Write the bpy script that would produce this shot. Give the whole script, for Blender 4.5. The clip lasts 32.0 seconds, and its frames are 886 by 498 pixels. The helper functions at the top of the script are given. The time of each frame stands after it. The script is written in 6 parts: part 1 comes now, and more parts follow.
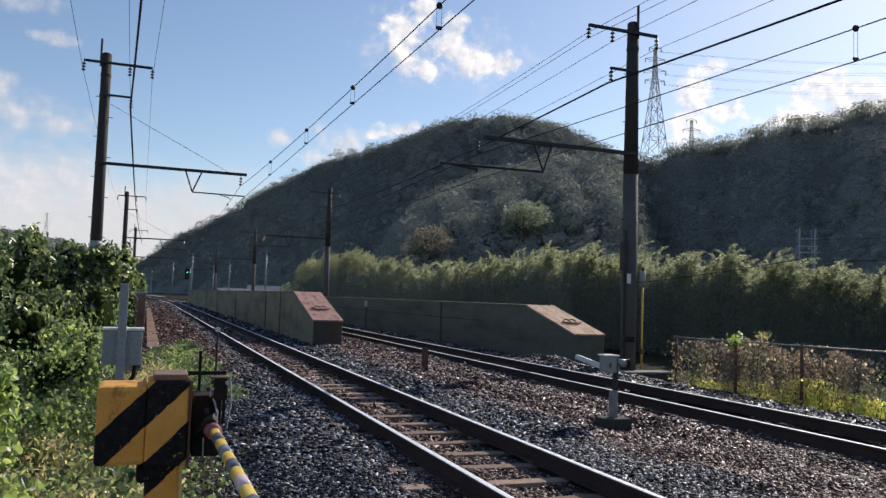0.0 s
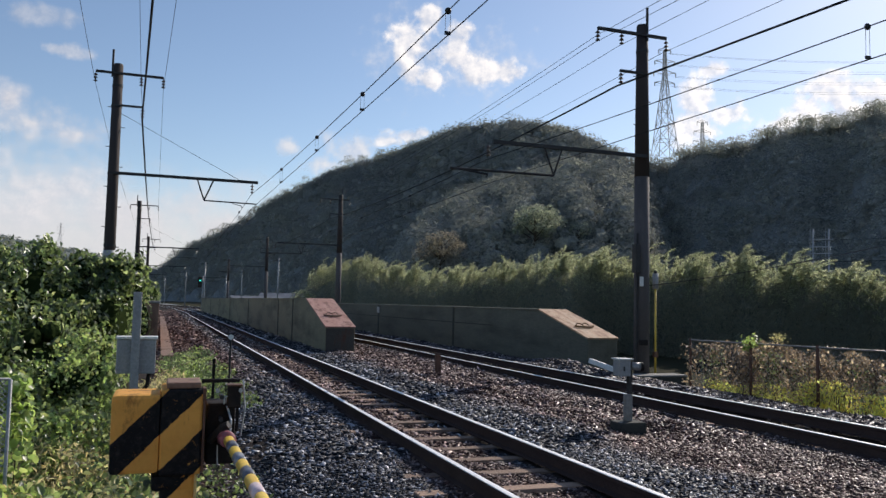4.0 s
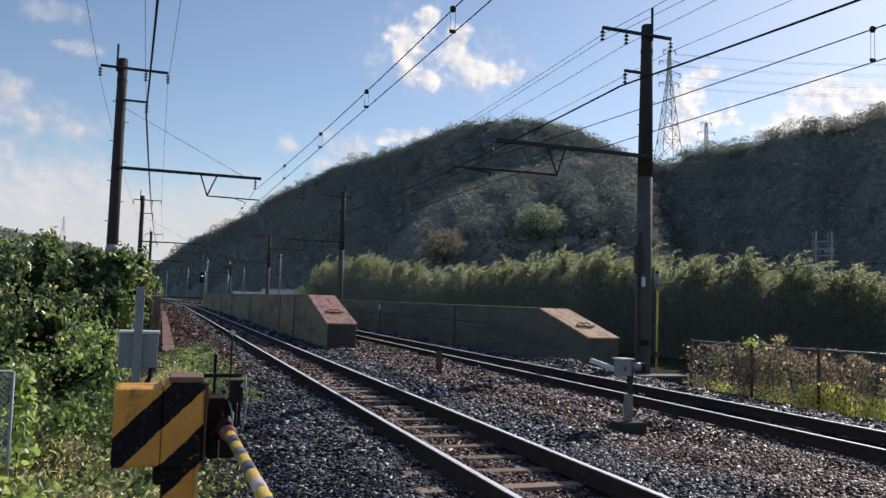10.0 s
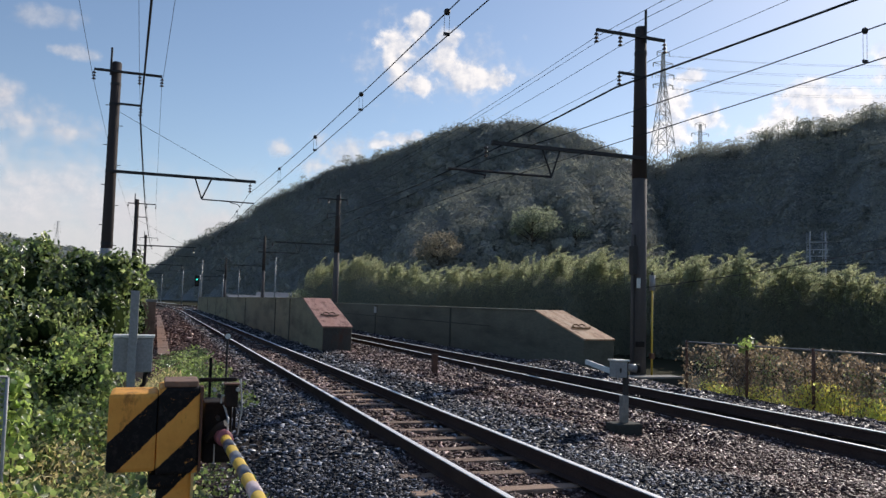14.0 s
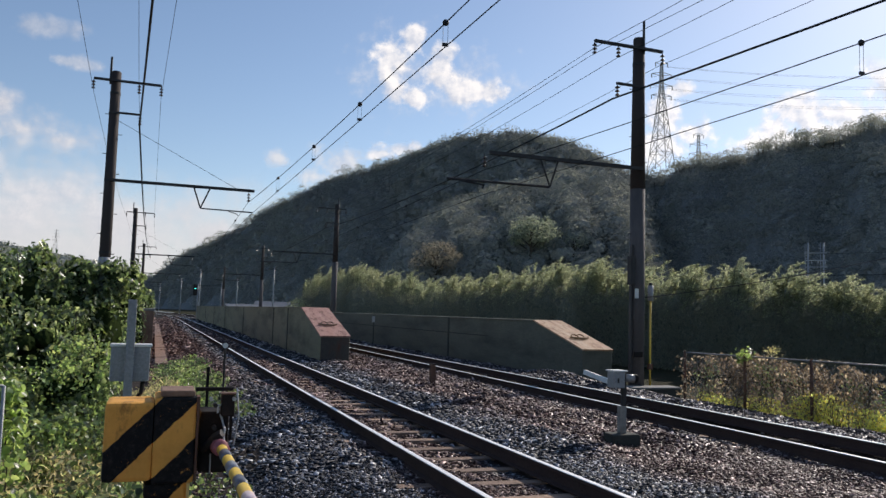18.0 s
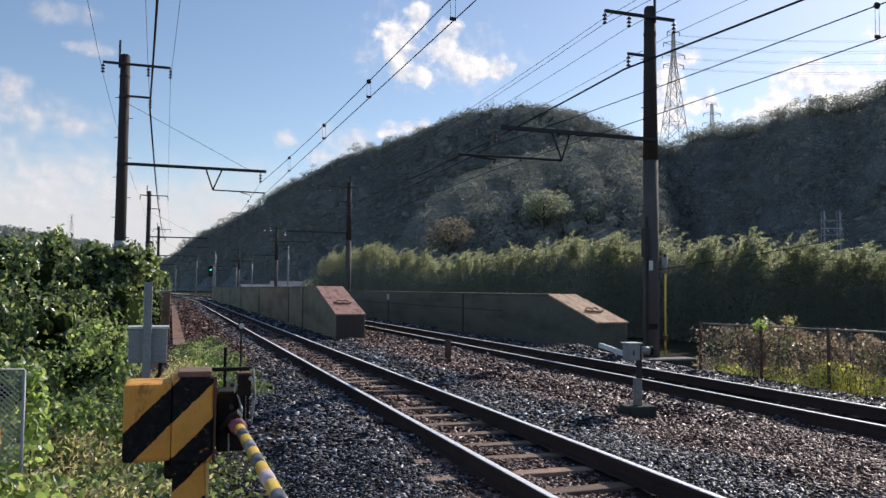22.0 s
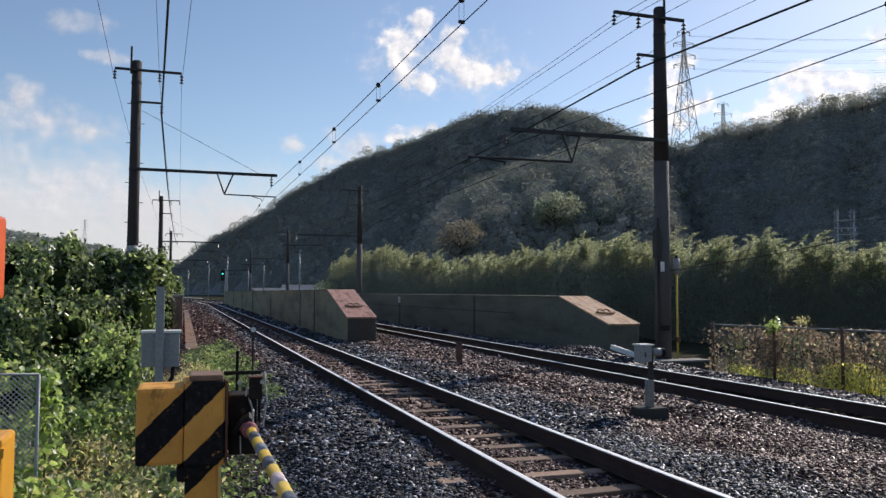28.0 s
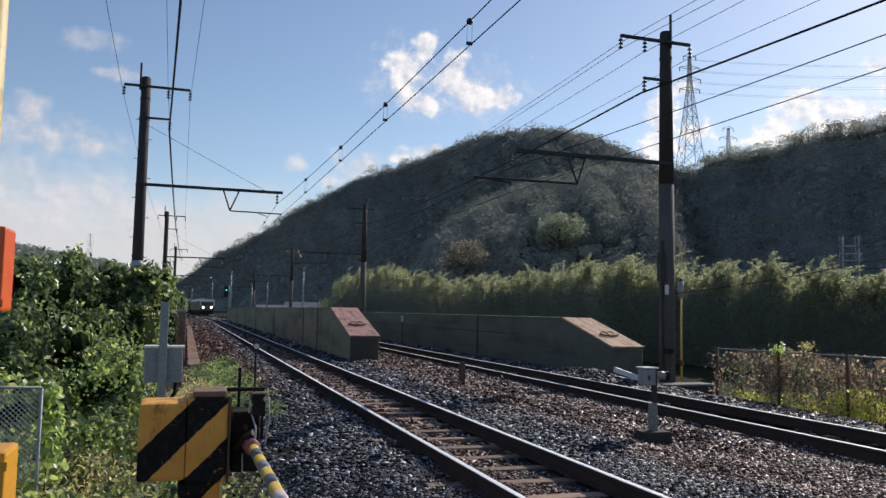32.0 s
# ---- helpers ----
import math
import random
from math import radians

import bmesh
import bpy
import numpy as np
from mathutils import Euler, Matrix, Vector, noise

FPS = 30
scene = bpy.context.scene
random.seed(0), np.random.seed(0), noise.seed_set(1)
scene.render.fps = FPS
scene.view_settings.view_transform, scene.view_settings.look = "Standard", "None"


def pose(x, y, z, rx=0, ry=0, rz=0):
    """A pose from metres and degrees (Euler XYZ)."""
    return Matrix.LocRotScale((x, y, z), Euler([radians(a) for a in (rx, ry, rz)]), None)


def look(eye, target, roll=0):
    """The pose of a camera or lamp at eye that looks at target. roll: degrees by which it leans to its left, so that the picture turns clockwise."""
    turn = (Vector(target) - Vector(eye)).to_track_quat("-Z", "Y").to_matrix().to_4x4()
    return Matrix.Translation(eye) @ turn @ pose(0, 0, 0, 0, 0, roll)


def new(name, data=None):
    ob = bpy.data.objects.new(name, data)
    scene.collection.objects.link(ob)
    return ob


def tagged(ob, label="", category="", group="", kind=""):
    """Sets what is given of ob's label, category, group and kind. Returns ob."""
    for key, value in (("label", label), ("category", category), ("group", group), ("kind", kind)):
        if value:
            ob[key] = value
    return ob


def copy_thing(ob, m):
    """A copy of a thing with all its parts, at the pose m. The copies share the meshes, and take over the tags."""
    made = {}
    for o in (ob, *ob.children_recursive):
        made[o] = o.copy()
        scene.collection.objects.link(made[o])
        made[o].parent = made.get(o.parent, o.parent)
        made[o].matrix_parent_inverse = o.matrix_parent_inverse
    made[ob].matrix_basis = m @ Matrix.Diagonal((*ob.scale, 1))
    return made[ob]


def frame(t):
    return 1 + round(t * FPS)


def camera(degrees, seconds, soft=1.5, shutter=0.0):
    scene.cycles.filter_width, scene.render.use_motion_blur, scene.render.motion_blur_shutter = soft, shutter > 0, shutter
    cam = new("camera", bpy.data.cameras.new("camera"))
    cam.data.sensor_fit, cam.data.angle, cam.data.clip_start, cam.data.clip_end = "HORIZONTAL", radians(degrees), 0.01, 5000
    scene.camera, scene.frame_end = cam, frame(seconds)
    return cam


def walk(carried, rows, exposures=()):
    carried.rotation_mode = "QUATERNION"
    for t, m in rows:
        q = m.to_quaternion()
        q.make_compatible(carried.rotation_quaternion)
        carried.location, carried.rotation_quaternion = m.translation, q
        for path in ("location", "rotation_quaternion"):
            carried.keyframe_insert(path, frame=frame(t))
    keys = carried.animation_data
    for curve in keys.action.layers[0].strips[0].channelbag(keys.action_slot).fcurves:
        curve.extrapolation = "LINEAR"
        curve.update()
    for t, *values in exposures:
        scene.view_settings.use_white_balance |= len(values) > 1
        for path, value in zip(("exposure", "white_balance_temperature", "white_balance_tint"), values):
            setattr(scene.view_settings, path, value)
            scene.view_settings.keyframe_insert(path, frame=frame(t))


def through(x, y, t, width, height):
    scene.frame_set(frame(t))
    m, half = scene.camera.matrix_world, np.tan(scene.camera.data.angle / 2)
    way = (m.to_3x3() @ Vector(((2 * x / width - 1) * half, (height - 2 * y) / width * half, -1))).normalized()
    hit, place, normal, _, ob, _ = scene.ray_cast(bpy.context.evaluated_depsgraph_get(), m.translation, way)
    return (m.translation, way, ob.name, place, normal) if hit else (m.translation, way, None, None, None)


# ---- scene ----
cam = camera(59.11, 32.0, soft=1.45)
EYE_ROWS = [
    (0, pose(0.002, 0.004, 1.442, 93.660, -1.818, -20.777)),
    (0.5, pose(0.001, 0.013, 1.443, 93.816, -1.557, -20.648)),
    (1, pose(0.002, 0.021, 1.440, 93.797, -1.294, -20.533)),
    (1.5, pose(0.001, 0.011, 1.440, 93.615, -1.331, -20.246)),
    (2, pose(0.004, 0.007, 1.441, 93.597, -1.246, -19.978)),
    (2.5, pose(0.004, 0.001, 1.442, 93.583, -1.056, -19.845)),
    (3, pose(0.004, 0.011, 1.441, 93.724, -1.097, -19.791)),
    (3.5, pose(0.004, 0.016, 1.441, 94.009, -1.175, -19.805)),
    (5.5, pose(0.006, 0.013, 1.442, 93.983, -0.998, -20.245)),
    (6, pose(0.003, 0.011, 1.444, 94.198, -1.225, -20.315)),
    (6.5, pose(0.002, 0.002, 1.443, 94.289, -1.472, -20.186)),
    (7, pose(0.001, 0.009, 1.441, 94.518, -1.656, -19.999)),
    (7.5, pose(-0.001, 0.007, 1.442, 94.511, -1.668, -19.999)),
    (8, pose(0.002, 0.009, 1.440, 94.120, -1.537, -20.153)),
    (8.5, pose(-0.001, 0.008, 1.443, 94.167, -1.487, -20.155)),
    (9, pose(-0.000, 0.000, 1.443, 94.232, -1.542, -19.974)),
    (9.5, pose(-0.002, 0.004, 1.441, 94.017, -1.700, -19.947)),
    (10, pose(-0.003, 0.004, 1.439, 93.876, -1.814, -19.785)),
    (10.5, pose(-0.004, 0.003, 1.440, 94.056, -1.826, -19.565)),
    (11, pose(-0.001, -0.004, 1.442, 94.258, -1.772, -19.571)),
    (11.5, pose(0.002, -0.009, 1.443, 94.338, -1.444, -19.818)),
    (12, pose(0.004, -0.006, 1.440, 94.138, -1.198, -19.874)),
    (12.5, pose(0.003, -0.003, 1.442, 93.790, -1.316, -20.000)),
    (13, pose(0.002, 0.003, 1.440, 93.683, -1.548, -20.209)),
    (13.5, pose(0.002, 0.003, 1.441, 93.785, -1.686, -20.173)),
    (14, pose(-0.002, 0.002, 1.442, 94.053, -1.523, -20.115)),
    (14.5, pose(-0.000, 0.002, 1.441, 94.257, -1.402, -20.092)),
    (16.5, pose(-0.002, -0.007, 1.443, 94.682, -1.608, -20.326)),
    (17, pose(0.000, -0.017, 1.445, 94.864, -1.435, -20.365)),
    (17.5, pose(0.003, -0.011, 1.443, 94.928, -1.545, -20.232)),
    (18, pose(0.003, -0.007, 1.443, 94.765, -1.678, -20.228)),
    (18.5, pose(0.007, 0.003, 1.440, 94.232, -1.592, -20.578)),
    (19, pose(0.007, 0.006, 1.442, 93.803, -1.384, -20.658)),
    (19.5, pose(0.012, 0.001, 1.444, 93.640, -1.210, -20.358)),
    (20, pose(0.015, 0.003, 1.443, 93.421, -1.022, -20.210)),
    (20.5, pose(0.017, 0.009, 1.445, 93.239, -0.831, -20.081)),
    (21, pose(0.015, 0.001, 1.444, 92.981, -0.644, -19.787)),
    (21.5, pose(0.014, -0.002, 1.445, 92.935, -0.538, -19.405)),
    (22, pose(0.014, -0.002, 1.444, 93.006, -0.490, -19.172)),
    (22.5, pose(0.016, -0.008, 1.444, 92.821, -0.435, -19.139)),
    (23, pose(0.015, -0.011, 1.442, 92.903, -0.479, -18.921)),
    (23.5, pose(0.014, -0.006, 1.445, 93.120, -0.637, -18.644)),
    (24, pose(0.013, -0.003, 1.445, 93.241, -0.653, -18.485)),
    (24.5, pose(0.016, -0.009, 1.445, 93.085, -0.459, -18.318)),
    (25, pose(0.019, -0.020, 1.445, 93.145, -0.032, -18.254)),
    (25.5, pose(0.022, -0.026, 1.444, 93.312, 0.119, -18.121)),
    (27.5, pose(0.020, -0.025, 1.444, 93.289, -0.139, -18.088)),
    (28, pose(0.019, -0.016, 1.445, 93.188, -0.132, -18.345)),
    (28.5, pose(0.018, -0.017, 1.443, 93.293, -0.235, -18.444)),
    (29, pose(0.017, -0.014, 1.441, 93.495, -0.405, -18.379)),
    (29.5, pose(0.017, -0.014, 1.444, 93.713, -0.476, -18.348)),
    (30, pose(0.013, -0.019, 1.444, 93.948, -0.603, -18.330)),
    (30.5, pose(0.013, -0.020, 1.444, 94.150, -0.821, -18.157)),
    (31, pose(0.012, -0.023, 1.445, 94.259, -0.823, -18.027)),
    (31.5, pose(0.013, -0.024, 1.444, 94.458, -0.827, -18.096)),
    (32, pose(0.008, -0.020, 1.444, 94.622, -1.028, -18.115)),
]
walk(cam, EYE_ROWS, [(0, 0.12, 6540, 13), (3, 0.1, 6540, 13), (6, 0.06, 6540, 13), (9, 0.03, 6540, 13), (14, 0.03, 6540, 13), (17, 0.05, 6540, 13), (19, 0.08, 6540, 13), (22, 0.15, 6540, 13), (25, 0.13, 6540, 13), (28, 0.1, 6540, 13), (30, 0.1, 6540, 13), (31, 0.05, 6540, 13), (32, 0.04, 6540, 13)])

# ---- world, sun ----
SUN_AZ, SUN_EL = 57.0, 31.5
SUN_WAY = Vector((math.sin(radians(SUN_AZ)) * math.cos(radians(SUN_EL)), math.cos(radians(SUN_AZ)) * math.cos(radians(SUN_EL)), math.sin(radians(SUN_EL))))
world = bpy.data.worlds.new("sky")
scene.world = world
world.use_nodes = True
wn = world.node_tree
sky = wn.nodes.new("ShaderNodeTexSky")
sky.sky_type, sky.sun_disc = "NISHITA", False
sky.sun_elevation, sky.sun_rotation = radians(SUN_EL), radians(SUN_AZ)
sky.air_density, sky.dust_density, sky.ozone_density = 1.0, 0.34, 2.0
wn.links.new(sky.outputs[0], wn.nodes["Background"].inputs[0])
wn.nodes["Background"].inputs[1].default_value = 0.112
sun_data = bpy.data.lights.new("sun", "SUN")
sun_data.energy, sun_data.angle, sun_data.color = 3.8, radians(0.53), (1.0, 0.93, 0.82)
sun = new("sun", sun_data)
sun.matrix_world = look(SUN_WAY * 200, (0, 0, 0))


# ---- materials ----
def nodes(name):
    m = bpy.data.materials.new(name)
    m.use_nodes = True
    return m, m.node_tree, m.node_tree.nodes["Principled BSDF"]


def add(nt, kind, operation="", data_type="", blend_type="", interpolation_type="", noise_dimensions="", **values):
    n = nt.nodes.new("ShaderNode" + kind)
    if operation:
        n.operation = operation
    if data_type:
        n.data_type = data_type
    if blend_type:
        n.blend_type = blend_type
    if interpolation_type:
        n.interpolation_type = interpolation_type
    if noise_dimensions:
        n.noise_dimensions = noise_dimensions
    for k, v in values.items():
        n.inputs[int(k[1:])].default_value = v
    return n


def mixed(nt, fac, a, b, blend="MIX"):
    n = add(nt, "Mix", data_type="RGBA", blend_type=blend)
    for i, v in ((0, fac), (6, a), (7, b)):
        if isinstance(v, bpy.types.NodeSocket):
            nt.links.new(v, n.inputs[i])
        else:
            n.inputs[i].default_value = (*v, 1) if isinstance(v, tuple) and len(v) == 3 else v
    return n.outputs[2]


def ramp(nt, value, lo, hi):
    n = add(nt, "MapRange")
    nt.links.new(value, n.inputs[0])
    n.inputs[1].default_value, n.inputs[2].default_value = lo, hi
    return n.outputs[0]


def noise_of(nt, scale, detail=4.0, where="Object", stretch=None, rough=0.55):
    tc = add(nt, "TexCoord")
    src = add(nt, "NewGeometry").outputs["Position"] if where == "World" else tc.outputs[where]
    if stretch:
        mp = add(nt, "Mapping")
        mp.inputs["Scale"].default_value = stretch
        nt.links.new(src, mp.inputs[0])
        src = mp.outputs[0]
    n = add(nt, "TexNoise")
    n.inputs["Scale"].default_value, n.inputs["Detail"].default_value, n.inputs["Roughness"].default_value = scale, detail, rough
    nt.links.new(src, n.inputs["Vector"])
    return n.outputs["Fac"]


def surface(name, a, b, rough=0.7, scale=2.0, fine=40.0, bump=0.3, metal=0.0, dirt=None, dirt_at=(0.5, 0.7), stretch=None, island=0.0, objects=0.0, spec=0.5, dist=0.01):
    """Colour from a to b by a coarse pattern, mottled by a fine one, with dirt patches and fine relief."""
    m, nt, p = nodes(name)
    coarse = noise_of(nt, scale, 5, stretch=stretch)
    small = noise_of(nt, fine, 3, stretch=stretch)
    col = mixed(nt, ramp(nt, coarse, 0.35, 0.65), a, b)
    col = mixed(nt, 0.35, col, mixed(nt, ramp(nt, small, 0.3, 0.7), tuple(v * 0.55 for v in a), tuple(min(1, v * 1.35) for v in b)))
    if dirt:
        col = mixed(nt, ramp(nt, noise_of(nt, scale * 1.7, 8, stretch=stretch, rough=0.7), *dirt_at), col, dirt)
    if island or objects:
        if island:
            rnd = add(nt, "NewGeometry").outputs["Random Per Island"]
        else:
            rnd = add(nt, "ObjectInfo").outputs["Random"]
        amount = island or objects
        hsv = add(nt, "HueSaturation")
        nt.links.new(col, hsv.inputs["Color"])
        mr = add(nt, "MapRange")
        nt.links.new(rnd, mr.inputs[0])
        mr.inputs[3].default_value, mr.inputs[4].default_value = 1 - amount, 1 + amount
        nt.links.new(mr.outputs[0], hsv.inputs["Value"])
        col = hsv.outputs[0]
    nt.links.new(col, p.inputs["Base Color"])
    p.inputs["Metallic"].default_value = metal
    p.inputs["Specular IOR Level"].default_value = spec
    rr = add(nt, "MapRange")
    nt.links.new(small, rr.inputs[0])
    rr.inputs[3].default_value, rr.inputs[4].default_value = max(0.05, rough - 0.12), min(1, rough + 0.12)
    nt.links.new(rr.outputs[0], p.inputs["Roughness"])
    if bump:
        bp = add(nt, "Bump")
        bp.inputs["Strength"].default_value, bp.inputs["Distance"].default_value = bump, dist
        nt.links.new(small, bp.inputs["Height"])
        nt.links.new(bp.outputs[0], p.inputs["Normal"])
    return m


def foliage(name, a, b, c, scale=0.5, through=0.45, gloss=0.45, island=0.35, spec=0.5, warm_tint=(1.0, 0.95, 0.45), gain=1.7):
    """Leaves: three hues by place and by leaf, some light let through."""
    m, nt, p = nodes(name)
    geo = add(nt, "NewGeometry")
    col = mixed(nt, ramp(nt, noise_of(nt, scale, 3, "World"), 0.38, 0.62), a, b)
    col = mixed(nt, ramp(nt, geo.outputs["Random Per Island"], 0.72, 1.0), col, c)
    hsv = add(nt, "HueSaturation")
    mr = add(nt, "MapRange")
    wob = add(nt, "Math", operation="FRACT")
    mul = add(nt, "Math", operation="MULTIPLY", _1=17.3)
    nt.links.new(geo.outputs["Random Per Island"], mul.inputs[0])
    nt.links.new(mul.outputs[0], wob.inputs[0])
    nt.links.new(wob.outputs[0], mr.inputs[0])
    mr.inputs[3].default_value, mr.inputs[4].default_value = 1 - island, 1 + island
    nt.links.new(col, hsv.inputs["Color"])
    nt.links.new(mr.outputs[0], hsv.inputs["Value"])
    nt.links.new(hsv.outputs[0], p.inputs["Base Color"])
    p.inputs["Roughness"].default_value = gloss
    p.inputs["Specular IOR Level"].default_value = spec
    tr = add(nt, "BsdfTranslucent")
    warm = mixed(nt, 1.0, hsv.outputs[0], warm_tint, "MULTIPLY")
    bright = add(nt, "HueSaturation")
    bright.inputs["Value"].default_value = gain
    nt.links.new(warm, bright.inputs["Color"])
    nt.links.new(bright.outputs[0], tr.inputs[0])
    mx = add(nt, "MixShader", _0=through)
    nt.links.new(p.outputs[0], mx.inputs[1])
    nt.links.new(tr.outputs[0], mx.inputs[2])
    nt.links.new(mx.outputs[0], nt.nodes["Material Output"].inputs[0])
    return m


def glow(name, colour, strength):
    m, nt, p = nodes(name)
    p.inputs["Base Color"].default_value = (*colour, 1)
    p.inputs["Emission Color"].default_value = (*colour, 1)
    p.inputs["Emission Strength"].default_value = strength
    return m


def striped():
    """Weathered amber paint with slanting black bands."""
    m, nt, p = nodes("hazard_paint")
    tc = add(nt, "TexCoord")
    sep = add(nt, "SeparateXYZ")
    nt.links.new(tc.outputs["Object"], sep.inputs[0])
    nz = add(nt, "TexNoise")
    nz.inputs["Scale"].default_value, nz.inputs["Detail"].default_value = 22, 6
    nt.links.new(tc.outputs["Object"], nz.inputs["Vector"])
    u = add(nt, "Math", operation="MULTIPLY_ADD", _1=-1.0)
    nt.links.new(sep.outputs[2], u.inputs[0])
    nt.links.new(sep.outputs[0], u.inputs[2])
    w = add(nt, "Math", operation="MULTIPLY_ADD", _1=0.03)
    nt.links.new(nz.outputs["Fac"], w.inputs[0])
    nt.links.new(u.outputs[0], w.inputs[2])
    s = add(nt, "Math", operation="MULTIPLY_ADD", _1=1 / 0.38, _2=STRIPE_SHIFT)
    nt.links.new(w.outputs[0], s.inputs[0])
    fr = add(nt, "Math", operation="FRACT")
    nt.links.new(s.outputs[0], fr.inputs[0])
    band = add(nt, "Math", operation="LESS_THAN", _1=0.515)
    nt.links.new(fr.outputs[0], band.inputs[0])
    first = add(nt, "Math", operation="GREATER_THAN", _1=-1.02)
    nt.links.new(u.outputs[0], first.inputs[0])
    dark = add(nt, "Math", operation="MULTIPLY")
    nt.links.new(band.outputs[0], dark.inputs[0])
    nt.links.new(first.outputs[0], dark.inputs[1])
    amber = mixed(nt, ramp(nt, noise_of(nt, 9, 6, rough=0.7), 0.4, 0.75), (0.8, 0.4, 0.09), (0.66, 0.31, 0.065))
    rust = mixed(nt, ramp(nt, noise_of(nt, 5, 9, stretch=(1, 1, 0.45), rough=0.75), 0.54, 0.7), amber, (0.13, 0.045, 0.022))
    black = mixed(nt, ramp(nt, noise_of(nt, 30, 8, rough=0.7), 0.5, 0.75), (0.006, 0.006, 0.008), (0.035, 0.032, 0.03))
    # scratches and flaked patches let the amber through the black
    worn = add(nt, "Math", operation="MULTIPLY")
    nt.links.new(ramp(nt, noise_of(nt, 26, 7, stretch=(0.8, 1, 0.9), rough=0.8), 0.69, 0.61), worn.inputs[0])
    nt.links.new(dark.outputs[0], worn.inputs[1])
    nt.links.new(mixed(nt, worn.outputs[0], rust, black), p.inputs["Base Color"])
    p.inputs["Roughness"].default_value = 0.75
    p.inputs["Specular IOR Level"].default_value = 0.25
    bp = add(nt, "Bump")
    bp.inputs["Strength"].default_value, bp.inputs["Distance"].default_value = 0.25, 0.004
    nt.links.new(nz.outputs["Fac"], bp.inputs["Height"])
    nt.links.new(bp.outputs[0], p.inputs["Normal"])
    return m


def cloud_skin(name, size, blobs, solid=0.95, soft=0.8, glow_by=1.0, tint=(1.0, 0.97, 0.94), shade=(0.62, 0.66, 0.74), grain=0.5, ragged=1.0):
    """Vapour gathered round soft blobs (x, y, half-width, half-height in degrees), torn by noise, paler towards the sun."""
    m, nt, p = nodes(name)
    nt.nodes.remove(p)
    tc = add(nt, "TexCoord")
    at = add(nt, "VectorMath", operation="MULTIPLY")
    nt.links.new(tc.outputs["Object"], at.inputs[0])
    at.inputs[1].default_value = (size[0] / 2, size[1] / 2, 0)
    most = None
    for x, y, w, h in blobs:
        off = add(nt, "VectorMath", operation="SUBTRACT")
        nt.links.new(at.outputs[0], off.inputs[0])
        off.inputs[1].default_value = (x, y, 0)
        by = add(nt, "VectorMath", operation="DIVIDE")
        nt.links.new(off.outputs[0], by.inputs[0])
        by.inputs[1].default_value = (w, h, 1)
        ln = add(nt, "VectorMath", operation="LENGTH")
        nt.links.new(by.outputs[0], ln.inputs[0])
        if most is None:
            most = ln.outputs["Value"]
        else:
            mn = add(nt, "Math", operation="SMOOTH_MIN", _2=0.35)
            nt.links.new(most, mn.inputs[0])
            nt.links.new(ln.outputs["Value"], mn.inputs[1])
            most = mn.outputs[0]

    def puff(shift):
        mv = add(nt, "VectorMath", operation="ADD")
        nt.links.new(at.outputs[0], mv.inputs[0])
        mv.inputs[1].default_value = (blobs[0][0] * 3 + len(blobs) * 7 + shift[0], 3.1 * size[0] + shift[1], 0)
        nz = add(nt, "TexNoise")
        nz.inputs["Scale"].default_value, nz.inputs["Detail"].default_value, nz.inputs["Roughness"].default_value = grain, 9, 0.58
        nt.links.new(mv.outputs[0], nz.inputs["Vector"])
        return nz.outputs["Fac"]

    here, sunward = puff((0, 0)), puff((0.35, 0.3))
    dens = add(nt, "Math", operation="MULTIPLY_ADD", _1=3.4 * ragged)
    nt.links.new(here, dens.inputs[0])
    gap = add(nt, "Math", operation="SUBTRACT")
    gap.inputs[0].default_value = 1.3 - 1.7 * ragged
    nt.links.new(most, gap.inputs[1])
    nt.links.new(gap.outputs[0], dens.inputs[2])
    alpha = add(nt, "MapRange", interpolation_type="SMOOTHSTEP", _1=0.0, _2=soft, _3=0.0, _4=solid)
    nt.links.new(dens.outputs[0], alpha.inputs[0])
    lit = add(nt, "Math", operation="SUBTRACT")
    nt.links.new(here, lit.inputs[0])
    nt.links.new(sunward, lit.inputs[1])
    col = mixed(nt, ramp(nt, lit.outputs[0], -0.12, 0.1), shade, tint)
    # fades out before the sheet's own edge
    ln = add(nt, "VectorMath", operation="LENGTH")
    nt.links.new(tc.outputs["Object"], ln.inputs[0])
    rim = add(nt, "MapRange", _1=1.0, _2=0.8)
    nt.links.new(ln.outputs["Value"], rim.inputs[0])
    both = add(nt, "Math", operation="MULTIPLY")
    nt.links.new(alpha.outputs[0], both.inputs[0])
    nt.links.new(rim.outputs[0], both.inputs[1])
    em = add(nt, "Emission")
    nt.links.new(col, em.inputs[0])
    em.inputs[1].default_value = glow_by
    clear = add(nt, "BsdfTransparent")
    mx = add(nt, "MixShader")
    nt.links.new(both.outputs[0], mx.inputs[0])
    nt.links.new(clear.outputs[0], mx.inputs[1])
    nt.links.new(em.outputs[0], mx.inputs[2])
    nt.links.new(mx.outputs[0], nt.nodes["Material Output"].inputs[0])
    return m


